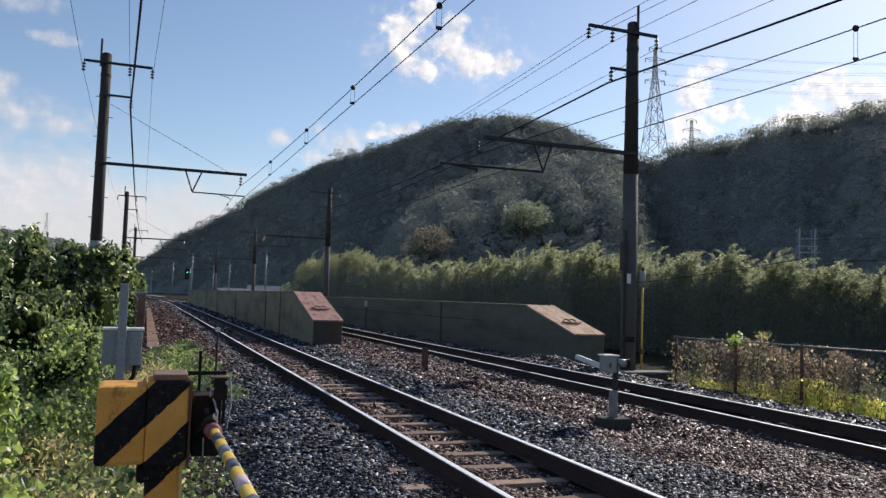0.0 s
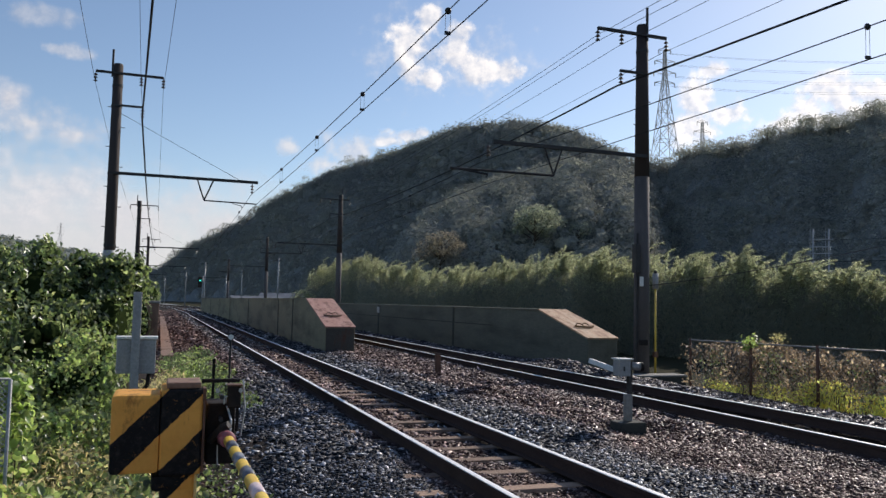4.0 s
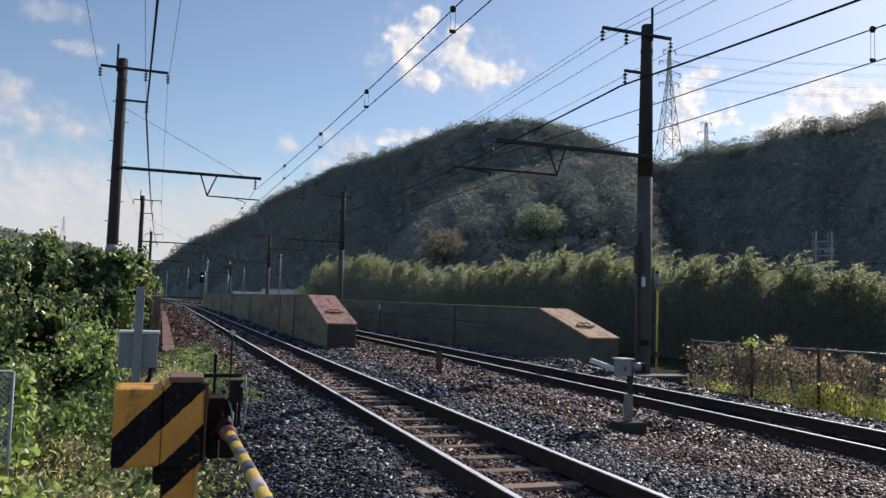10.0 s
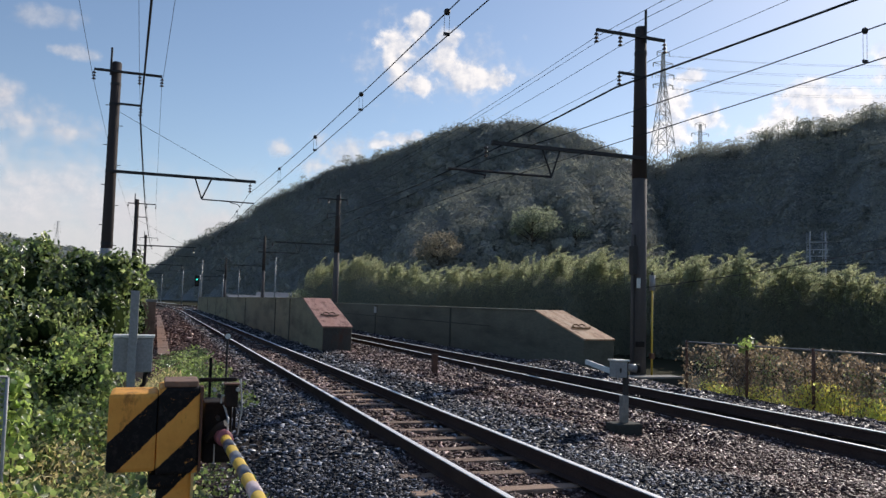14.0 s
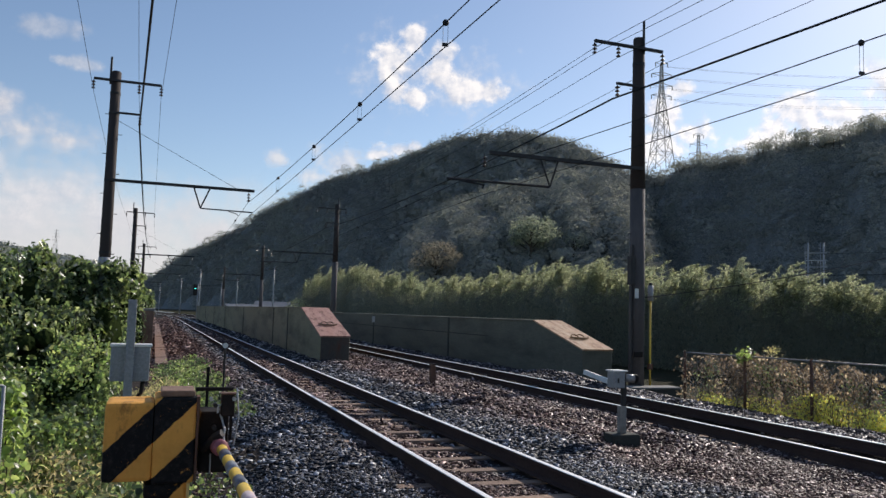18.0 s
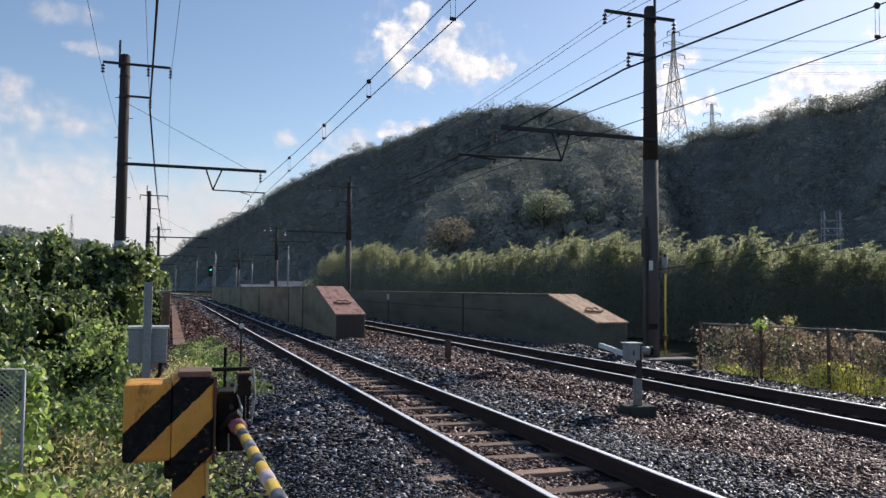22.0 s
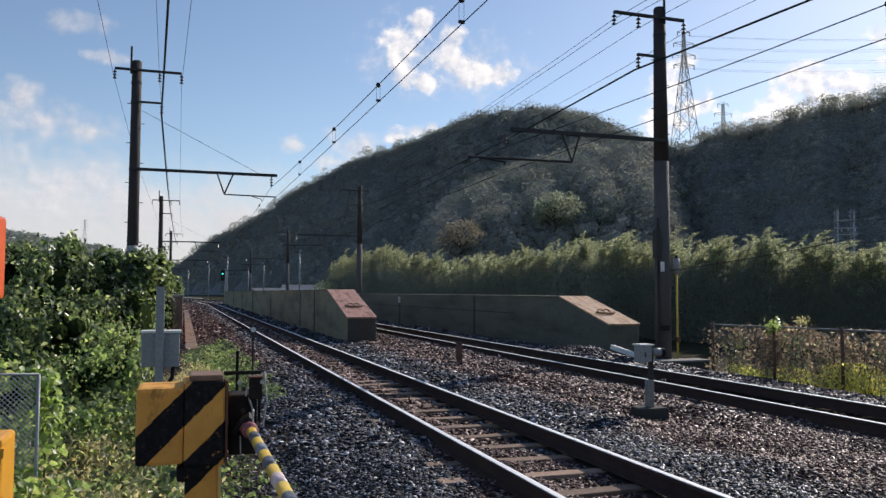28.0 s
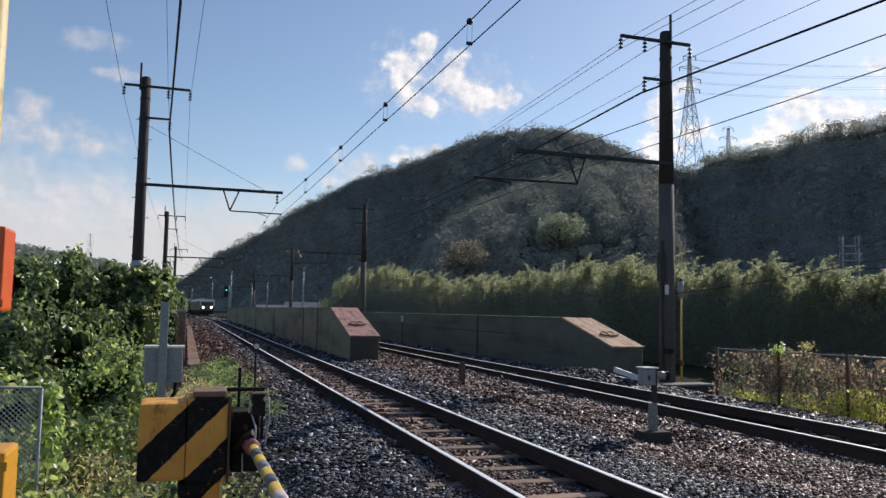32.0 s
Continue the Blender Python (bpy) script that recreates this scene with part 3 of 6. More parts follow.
# ---- ground ----
def make_ground():
    xs = np.concatenate([np.linspace(-3000, -60, 14), np.linspace(-50, 60, 80), np.linspace(75, 3000, 14)])
    ys = np.concatenate([np.linspace(-1500, -40, 8), np.linspace(-30, 160, 120), np.linspace(180, 3000, 16)])
    gx, gy = np.meshgrid(xs, ys)
    gz = -0.52 + 0.03 * np.sin(gx * 0.9) * np.sin(gy * 0.7)
    v = np.stack([gx, gy, gz], -1).reshape(-1, 3)
    n, m = len(xs), len(ys)
    a = (np.arange(m - 1)[:, None] * n + np.arange(n - 1)).ravel()
    f = np.stack([a, a + 1, a + n + 1, a + n], 1)
    tagged(new("ground", arrays("ground", v, f, EARTH)), "grassy dark earth around the railway", "ground", kind="structure")

    xs = np.linspace(-0.4, 12.0, 80)
    ys = np.concatenate([np.linspace(-6, 40, 150), np.linspace(41, BEND_Y, 60)])
    gx, gy = np.meshgrid(xs, ys)
    v = np.stack([gx, gy, bed(gx, gy)], -1).reshape(-1, 3)
    n, m = len(xs), len(ys)
    far = []
    for s in np.linspace(BEND_Y + 4, 800, 60):
        for x in xs:
            px, py, h = on_track(s, x)
            far.append((px, py, float(bed(x, 0.0))))
    v = np.concatenate([v, np.array(far)])
    m += 60
    a = (np.arange(m - 1)[:, None] * n + np.arange(n - 1)).ravel()
    f = np.stack([a, a + 1, a + n + 1, a + n], 1)
    tagged(new("trackbed", arrays("trackbed", v, f, BED)), "bed of dark crushed stone and earth under the tracks", "trackbed", kind="structure")


make_ground()


def stone_arrays(x, y, z, size):
    """Angular stones: skewed three-cornered shards with a flat broken top."""
    n = len(x)
    base = np.array([[0.95, 0.05, 0.5], [-0.55, 0.75, 0.42], [-0.6, -0.72, 0.5], [1.05, 0, -0.5], [-0.65, 0.95, -0.55], [-0.6, -0.9, -0.5]], float)
    v = base[None] * rng.uniform(0.7, 1.2, (n, 6, 1)) + rng.normal(0, 0.13, (n, 6, 3))
    v *= rng.uniform(0.6, 1.35, (n, 1, 3)) * np.array([1.4, 0.9, 0.52])
    ang = rng.uniform(0, 2 * np.pi, n)
    c, s = np.cos(ang), np.sin(ang)
    rx, ry = v[..., 0] * c[:, None] - v[..., 1] * s[:, None], v[..., 0] * s[:, None] + v[..., 1] * c[:, None]
    tilt = rng.normal(0, 0.42, n)
    c, s = np.cos(tilt), np.sin(tilt)
    ry, rz = ry * c[:, None] - v[..., 2] * s[:, None], ry * s[:, None] + v[..., 2] * c[:, None]
    v = np.stack([rx, ry, rz], -1) * size[:, None, None] + np.stack([x, y, z], -1)[:, None]
    f = np.array([[0, 1, 2], [3, 5, 4], [0, 3, 4], [0, 4, 1], [1, 4, 5], [1, 5, 2], [2, 5, 3], [2, 3, 0]])
    return v.reshape(-1, 3), (np.arange(n)[:, None, None] * 6 + f).reshape(-1, 3)


def make_ballast():
    bits = []
    for y0, y1, per, size in ((4, 8, 1600, 0.02), (8, 13, 600, 0.032), (13, 20, 320, 0.041), (20, 32, 190, 0.043), (32, 60, 55, 0.068), (60, 130, 12, 0.11)):
        x0, x1 = (0.3 if y0 < 13 else -0.05, 11.6)
        n = int((x1 - x0) * (y1 - y0) * per)
        x, y = rng.uniform(x0, x1, n), rng.uniform(y0, y1, n)
        # only what lies within the lens's reach
        keep = (np.abs(np.degrees(np.arctan2(x, y)) - 20) < 33) & (np.hypot(x, y) > 5.8) & ~((x > 4.98) & (x < 5.92) & (y > 24.6)) & ~((x > 11.1) & (y > 19))
        for cx in (NEAR_X, FAR_X):
            keep &= np.abs(np.abs(x - cx) - GAUGE / 2) > 0.07
        keep &= (x > 1.0 + 0.5 * np.sin(y * 0.8) - 0.02 * y) | (rng.uniform(size=n) < 0.25) | (y > 20)
        x, y = x[keep], y[keep]
        z = bed(x, y) + size * rng.uniform(-0.1, 0.8, len(x))
        for cx in (NEAR_X, FAR_X):
            inside = np.abs(x - cx) < GAUGE / 2
            z = np.where(inside, np.minimum(z, -0.15 if cx == NEAR_X else -0.24), z)
        bits.append((x, y, z, size * rng.uniform(0.6, 1.3, len(x))))
    x, y, z, size = (np.concatenate(c) for c in zip(*bits))
    # stones stay off most sleeper tops of the nearer track
    on_tie = (np.abs(x - NEAR_X) < 0.5) & (np.abs(((y + 0.31) % 0.64) - 0.32) < 0.09) & (x > NEAR_X - 0.25)
    x, y, z, size = x[~on_tie], y[~on_tie], z[~on_tie], size[~on_tie]
    v, f = stone_arrays(x, y, z, size)
    tagged(new("ballast", arrays("ballast", v, f, STONE)), "loose grey and rust-brown crushed stone between the rails", "ballast", kind="stuff")


# ---- tracks ----
RAIL_SHAPE = [(-0.062, -0.153), (0.062, -0.153), (0.062, -0.143), (0.012, -0.128), (0.009, -0.05), (0.032, -0.038), (0.033, -0.014), (0.026, -0.006), (-0.026, -0.006), (-0.033, -0.014), (-0.032, -0.038), (-0.009, -0.05), (-0.012, -0.128), (-0.062, -0.143)]
HEAD_SHAPE = [(-0.028, -0.0055), (0.028, -0.0055), (0.028, -0.002), (0.026, 0.001), (-0.026, 0.001), (-0.028, -0.002)]


def make_track(x, label, ties, sunk=0.0):
    t = thing("railway_track", label, "railway track", "parallel railway tracks", "structure", pose(x, 0, 0))
    stops = [-8, 0, 10, 20, 40, 60, BEND_Y] + [BEND_Y + 12 * k for k in range(1, 58)]
    for side in (-GAUGE / 2 - 0.033, GAUGE / 2 + 0.033):
        path = []
        for s in stops:
            px, py, h = on_track(s, x + side)
            path.append((px - x, py, 0.0, h))
        r = part("rail", swept(RAIL_SHAPE, path), RUSTY, t, "rust-brown steel rail")
        part("rail_head", swept(HEAD_SHAPE, path), POLISHED, r, "polished running surface")
    bm = boxed(-1.0, 1.0, -0.085, 0.085, -0.3, -0.162, bevel=0.014)
    me = mesh_of(bm, "sleeper", TIE)
    for k in range(ties):
        ob = new("sleeper", me)
        ob.parent = t
        ob.matrix_basis = pose(random.uniform(-0.05, 0.05), 0.01 + 0.64 * (k - 4), random.uniform(-0.012, 0.004) - sunk, 0, random.uniform(-0.9, 0.9), random.uniform(-2.2, 2.2))
    return t


# ---- walls with sloped ends ----
def make_wall(x0, x1, y0, y1, y2, z_low, z_top, skin, cap, label, seams):
    w = thing("concrete_wall", label, "wall", "walls beside the tracks", "structure", pose(x0, y0, 0))
    wide, run = x1 - x0, y1 - y0
    length = y2 - y0

    bm = bmesh.new()
    ring = [(0, -0.6), (0, z_low), (run, z_top), (length, z_top), (length, -0.6)]
    a = [bm.verts.new((0, y, z)) for y, z in ring]
    b = [bm.verts.new((wide, y, z)) for y, z in ring]
    bm.faces.new(a)
    bm.faces.new(b[::-1])
    for k in range(5):
        bm.faces.new((a[k], b[k], b[(k + 1) % 5], a[(k + 1) % 5]))
    bmesh.ops.bevel(bm, geom=list(bm.edges), offset=0.012, segments=1, affect="EDGES")
    body = part("wall_body", bm, skin, w)
    bm = bmesh.new()
    th = math.atan2(z_top - z_low, run)
    n = Vector((0, -math.sin(th), math.cos(th)))
    for k, (y, z) in enumerate(((-0.03, z_low - 0.008), (run + 0.02, z_top + 0.005))):
        for x in (-0.02, wide + 0.02):
            for o in (0.004, 0.045):
                bm.verts.new(Vector((x, y, z)) + n * o)
    bm.verts.ensure_lookup_table()
    bmesh.ops.convex_hull(bm, input=list(bm.verts))
    cover = part("sloped_cap", bm, cap, w, "rust-stained sloping end plate")
    # lifting eye and loop of chain on the slope
    mid = Vector((wide / 2, run * 0.36, z_low + (z_top - z_low) * 0.36)) + n * 0.06
    along = Vector((0, math.cos(th), math.sin(th)))
    lift = (n * 0.3 + along * 0.95).normalized()
    for off in (-0.1, 0.1):
        c = mid + Vector((off, 0, 0)) + lift * 0.05
        part("lifting_ring", tube([c + 0.1 * (math.cos(q) * Vector((1, 0, 0)) + math.sin(q) * lift) for q in np.linspace(0, 2 * math.pi, 17)], 0.02), BROWN if skin is WALL else CHAIN, cover, "rusty iron ring")
    part("hook_bar", tube([mid + Vector((s * 0.3, 0, 0)) - along * (0.2 - 0.16 * s * s) + n * 0.02 for s in np.linspace(-1, 1, 9)], 0.03), BROWN if skin is WALL else CHAIN, cover, "rusty bent bar")
    if skin is WALL:
        # thin plate that darkens the end face as shade would
        part("end_face", boxed(0.014, wide - 0.014, -0.003, 0.004, -0.5, z_low - 0.02), END_FACE, w, "rust-streaked end face, darkened as in shade")
    for y in seams:
        part("wall_joint", boxed(-0.02, 0.004, y - y0 - 0.07, y - y0 + 0.07, -0.5, z_top + 0.01), SEAM, w)
    part("coping", boxed(-0.03, wide + 0.03, run + 0.06, length, z_top + 0.004, z_top + 0.05, bevel=0.01), skin, w, "thin mossy top course")
    return w


make_wall(4.98, 5.92, 24.6, 28.2, 103, 0.62, 1.5, WALL, RED_TOP, "long mossy olive concrete wall with a reddish sloped end", [31.2, 35.2, 47.6, 60.5, 72, 84])
far_wall = make_wall(11.1, 12.05, 18.95, 21.9, 92, 0.56, 1.3, WALL_B, TAN_TOP, "long dark grey-green concrete wall with a tan sloped end", [29.4, 40.8, 53, 66])
part("ledge_line", boxed(-0.018, 0.004, 6.5, 72, 0.71, 0.745), SEAM, far_wall, "dark level groove")
part("wall_plate", boxed(-0.05, -0.022, 21.55, 22.05, 0.9, 1.22, bevel=0.006), PALE, far_wall, "small white plate")


# ---- catenary poles ----
def insulator(bm, p, down=0.34):
    p = Vector(p)
    rod(bm, p, p - Vector((0, 0, down)), 0.012)
    for k in range(3):
        c = p - Vector((0, 0, 0.07 + k * 0.1))
        rod(bm, c, c - Vector((0, 0, 0.045)), 0.035, 0.065, 10)
    return bm


def make_pole(m, label, to_track, reach, skin=POLE, lower=None, guy=False):
    """A concrete mast with two feeder arms and one track arm. to_track: +1 or -1, the way of the track."""
    p = thing("catenary_pole", label, "utility pole", "catenary poles along the line", at=m)
    if lower:
        part("lower_shaft", rodded((0, 0, -0.6), (0, 0, lower), 0.205, 0.195, 20), POLE_GREY, p, "grey lower half", True)
        part("shaft", rodded((0, 0, lower), (0, 0, 8.98), 0.195, 0.15, 20), skin, p, "", True)
    else:
        part("shaft", rodded((0, 0, -0.6), (0, 0, 8.98), 0.195, 0.15, 20), skin, p, "", True)
    s = to_track
    part("pole_cap", rodded((0, 0, 8.985), (0, 0, 9.03), 0.152, 0.13, 20), DARK, p)
    part("lightning_rod", rodded((-0.1 * s - 0.06, -0.17, 8.55), (-0.1 * s - 0.06, -0.17, 9.45), 0.035), DARK, p)
    a0, a1 = (-0.65, 1.4) if s > 0 else (0.6, -1.5)
    top = part("top_arm", boxed(min(a0, a1), max(a0, a1), -0.26, -0.18, 8.64, 8.71), DARK, p)
    spots = (a0, 0.72 * s, a1) if s > 0 else (a0, -0.78, a1)
    for x in spots:
        part("insulator", insulator(bmesh.new(), (x, -0.22, 8.66)), CERAMIC, top)
    low = part("feeder_arm", boxed(min(0.1 * s, 0.82 * s), max(0.1 * s, 0.82 * s), -0.25, -0.18, 7.6, 7.66), DARK, p)
    part("insulator", insulator(bmesh.new(), (0.8 * s, -0.22, 7.62), 0.36), CERAMIC, low)
    for z in (8.3, 7.63, 5.43, 3.1):
        part("band", rodded((0, 0, z - 0.04), (0, 0, z + 0.04), 0.2 - 0.004 * z, None, 20), DARK, p)
    for k in range(9):
        z = 2.4 + 0.65 * k
        part("step_bolt", rodded((0.14 if k % 2 else -0.14, 0, z), (0.27 if k % 2 else -0.27, 0, z), 0.012), DARK, p)
    arm = part("track_arm", boxed(min(0, reach), max(0, reach), -0.25, -0.16, 5.38, 5.47), DARK, p)
    v0, v1, vb = 0.57 * reach, 0.68 * reach, 0.62 * reach
    hang = part("hanger_frame", rodded((v0, -0.2, 5.38), (vb, -0.2, 4.72), 0.025), DARK, arm)
    part("hanger_bar", rodded((v1, -0.2, 5.38), (vb, -0.2, 4.72), 0.025), DARK, arm)
    tail = reach * 0.995 if s > 0 else reach * 1.25
    part("registration_pipe", rodded((vb, -0.2, 4.71), (tail, -0.2, 4.69), 0.022 if s > 0 else 0.032), DARK, arm)
    e = 0.88 * reach if s > 0 else 1.03 * reach
    part("steady_arm", tube([(0.82 * reach if s > 0 else 1.17 * reach, -0.2, 4.67), (e, -0.24, 4.6), (e + 0.06 * s, -0.26, 4.52)], 0.014 if s > 0 else 0.024), DARK, arm)
    part("insulator", insulator(bmesh.new(), ((0.96 if s > 0 else 1.03) * reach, -0.2, 5.38), 0.36), CERAMIC, arm)
    if guy:
        part("stay_wire", tube([(0.13, -0.2, 7.38), (0.87 * reach, -0.2, 5.46)], 0.007, 5), WIRE, p)
    return p


left_pole = make_pole(pose(-1.58, 27.2, 0), "tall dark brown concrete mast with steel arms beside the bushes", 1, 4.56, POLE, None, guy=True)
copy_thing(left_pole, pose(-1.79, 65.5, 0))
copy_thing(left_pole, pose(-1.6, 103, 0))
x_, y_, h_ = on_track(142, -1.5)
copy_thing(left_pole, pose(x_, y_, 0, 0, 0, math.degrees(h_)))
right_pole = make_pole(pose(11.9, 17.57, 0), "tall dark concrete mast, grey below, with steel arms over the track", -1, -4.4, POLE, 4.9)
for x, y in ((11.85, 54.6), (11.9, 95.5), (11.8, 150)):
    copy_thing(right_pole, pose(x, y, 0))
part("pale_band", rodded((0, 0, 2.62), (0, 0, 2.94), 0.189, 0.187, 20), PALE, left_pole, "pale worn band round the shaft", True)
part("conduit", tube([(-0.2, -0.1, -0.4), (-0.21, -0.1, 1.6), (-0.2, -0.1, 3.4)], 0.03), DARK, right_pole)
part("small_plate", boxed(-0.2, -0.1, -0.235, -0.205, 2.0, 2.25), WHITE, right_pole, "small white plate")
part("switch_box", boxed(-0.3, -0.17, -0.2, 0.0, 2.35, 3.1, bevel=0.01), DARK, right_pole, "tall dark switch box")
part("signal_horn", boxed(-0.22, -0.02, -0.33, -0.2, 0.48, 0.62, bevel=0.02), BLACK, right_pole)


# ---- overhead wires ----
def make_wire(points, r, label, group="overhead wires", skin=WIRE):
    bm = tube(points, r, 5)
    ob = new("overhead_wire", mesh_of(bm, "overhead_wire", skin))
    return tagged(ob, label, "wire", group)


def make_contact(x0, x1, y0, y1, z_msg0, z_msg1, drop, z_con, hangers, thick=1.0):
    """Messenger and contact wire of one span, with droppers."""
    w = thing("catenary_span", "dark messenger and contact wire with wire droppers above the track", "overhead line", "overhead lines above the tracks")
    line = sag((x0, y0, z_msg0), (x1, y1, z_msg1), drop, 16)
    part("messenger_wire", tube(line, 0.0075 * thick, 5), WIRE, w)
    part("contact_wire", tube(sag((x0, y0, z_con - 0.02), (x1, y1, z_con - 0.02), 0.02, 8), 0.007 * thick, 5), WIRE, w)
    for y in hangers:
        k = (y - y0) / (y1 - y0)
        x = x0 + (x1 - x0) * k
        z = z_msg0 + (z_msg1 - z_msg0) * k - drop * 4 * k * (1 - k)
        d = part("dropper", tube([(x - 0.03, y, z), (x - 0.03, y, z_con), (x + 0.03, y, z_con), (x + 0.03, y, z)], 0.0026, 5), WIRE, w)
        ball = bmesh.new()
        bmesh.ops.create_icosphere(ball, subdivisions=2, radius=0.042, matrix=Matrix.Translation((x, y, z)) @ Matrix.Diagonal((0.95, 0.8, 1.0, 1)))
        part("clamp", ball, DARK, d, "round dark insulating clamp", True)
        part("lower_clip", boxed(x - 0.036, x + 0.036, y - 0.012, y + 0.012, z_con - 0.03, z_con + 0.006), DARK, d)


make_contact(3.15, 2.79, -11, 27, 5.3, 5.03, 0.375, 4.54, [3.9, 8.23, 12.1, 15.8, 20.5])
make_contact(2.79, 3.2, 27, 65.3, 5.03, 5.1, 0.25, 4.54, [32, 38, 44, 50, 58])
make_contact(3.2, 2.9, 65.3, 103, 5.1, 5.1, 0.25, 4.58, [72, 80, 88, 96])
make_contact(8.06, 7.33, -18, 17.3, 5.1, 4.965, 0.325, 4.38, [-1, 6.66], 1.1)
make_contact(7.33, 8.1, 17.3, 54.4, 4.965, 5.1, 0.15, 4.38, [24, 31, 38, 46], 1.5)
make_contact(8.1, 7.7, 54.4, 95.5, 5.1, 5.1, 0.3, 4.45, [62, 70, 78, 88], 1.5)


def make_feeders():
    # lines on the left row of masts
    for a, b, c, r in (((0.63, -11, 7.7), (-0.79, 27, 7.28), (-1.0, 65.3, 7.28), 0.028), ((-1.1, -11, 8.5), (-2.23, 27, 8.3), (-2.43, 65.3, 8.3), 0.0065), ((0.9, -11, 8.5), (-0.18, 27, 8.3), (-0.4, 65.3, 8.3), 0.0065), ((-0.2, -11, 8.9), (-0.86, 27, 8.32), (-1.06, 65.3, 8.32), 0.006)):
        make_wire(sag(a, b, 0.25)[:-1] + sag(b, c, 0.35), r, "thin dark overhead feeder wire strung on brown masts")
        make_wire(sag(c, (c[0] + 0.2, 103, c[2]), 0.35), r, "thin dark overhead feeder wire strung on brown masts")
    # lines on the right row of masts
    for x, z, r, z0, out in ((11.08, 7.26, 0.026, 7.5, 3.52), (10.38, 8.32, 0.007, 8.4, 1.75), (10.42, 8.5, 0.007, 8.9, 1.1), (11.1, 8.32, 0.007, 8.3, 0.35), (12.48, 8.32, 0.007, 8.35, 1.1)):
        a, b, c = (x + out, -18, z0), (x, 17.5, z), (x - 0.05, 54.4, z)
        make_wire(sag(a, b, 0.15)[:-1] + sag(b, c, 0.35), r, "dark overhead feeder wire on the tall masts")
        make_wire(sag(c, (x, 95.5, z), 0.35), r, "dark overhead feeder wire on the tall masts")


make_feeders()
make_wire(sag((12.05, 17.6, 2.02), (15.5, 12.95, 3.02), 0.08)[:-1] + sag((15.5, 12.95, 3.02), (24.0, 4.0, 5.2), 0.15), 0.011, "thin grey cable running from the mast past the bamboo", "utility cables", POLE_GREY)

make_track(NEAR_X, "railway track of rusty rails on worn wooden sleepers", 150)
make_track(FAR_X, "second railway track of rusty rails sunk in ballast", 90, 0.06)
make_ballast()


# ---- level-crossing gate ----
def make_gate():
    g = thing("crossing_gate", "weathered amber and black striped gate machine with lowered barrier", "crossing gate", at=pose(0.03, 4.4, 0))
    part("housing", boxed(-0.235, 0.005, -0.02, 0.3, 0.535, 0.94, bevel=0.022), HAZARD, g, "amber steel box with black slanting bands")
    right = part("drive_housing", boxed(0.005, 0.215, -0.024, 0.32, 0.52, 0.965, bevel=0.014), HAZARD, g, "amber steel box with black slanting bands")
    part("lid", boxed(0.03, 0.205, -0.01, 0.26, 0.967, 1.0, bevel=0.01), BROWN, right, "flat rusty cover")
    part("hinge", boxed(0.212, 0.23, -0.03, 0.06, 0.9, 0.97, bevel=0.004), BROWN_STEEL, right)
    part("side_flange", boxed(0.216, 0.228, -0.035, 0.01, 0.53, 0.9), BROWN_STEEL, right)
    part("column", boxed(0.015, 0.19, 0.02, 0.24, -0.4, 0.53, bevel=0.012), HAZARD, g, "striped square column")
    part("column_flange", boxed(0.185, 0.2, 0.0, 0.03, -0.38, 0.518), BEIGE, g, "pale worn flange edge")
    part("neck", boxed(-0.03, 0.2, 0.012, 0.25, 0.43, 0.518, bevel=0.03), HAZARD, g, "rusty widened column head")
    part("base_block", boxed(-0.15, 0.35, -0.1, 0.4, -0.6, -0.36, bevel=0.02), CEMENT, g, "grey concrete footing")
    part("crank_case", boxed(0.24, 0.39, 0.06, 0.28, 0.55, 0.88, bevel=0.015), BLACK, g, "black cast crank case")
    part("cross_bar", boxed(0.22, 0.43, 0.3, 0.33, 0.965, 0.985), BLACK, g)
    post = part("upright_bracket", boxed(0.34, 0.41, -0.02, 0.05, 0.86, 0.975, bevel=0.008), BLACK, g)
    part("bracket_leg", boxed(0.352, 0.372, 0.0, 0.04, 0.7, 0.86), BLACK, post)
    part("bracket_leg", boxed(0.39, 0.402, 0.0, 0.04, 0.74, 0.86), BLACK, post)
    part("bracket_cap", boxed(0.335, 0.415, -0.028, 0.055, 0.977, 0.986, bevel=0.003), BROWN_STEEL, post, "worn pale edge")
    for z in (0.92, 0.8):
        part("bolt", rodded((0.31, -0.02, z), (0.31, 0.05, z), 0.012, None, 8), DARK, post)
    part("pull_rod", tube([(0.34, 0.0, 0.87), (0.36, -0.03, 0.8), (0.355, -0.05, 0.72)], 0.007), GALV, post, "thin bright rod")
    part("counter_arm", tube([(0.26, 0.05, 0.68), (0.32, -0.02, 0.76), (0.35, -0.05, 0.78)], 0.022), DARK, g)
    part("cable", tube([(0.43, 0.1, 1.0), (0.44, 0.06, 0.85), (0.42, 0.05, 0.7)], 0.005), GALV, g, "thin bright cable")
    part("t_bar", boxed(0.3, 0.345, -0.012, 0.0, 0.918, 0.926), GALV, g, "worn bright edge")
    part("t_stem", boxed(0.319, 0.327, -0.01, 0.0, 0.88, 0.917), GALV, g)
    for x in (0.285, 0.405):
        part("bolt", rodded((x, -0.035, 0.955), (x, -0.02, 0.955), 0.011, None, 10), GALV, g)
    part("lower_link", tube([(0.3, 0.02, 0.56), (0.298, 0.02, 0.66)], 0.004), GALV, g)
    part("rod_socket", rodded((0.335, 0.06, 0.7), (0.34, -0.18, 0.717), 0.045, 0.041, 8), MAROON, g, "faded red rubber sleeve", True)
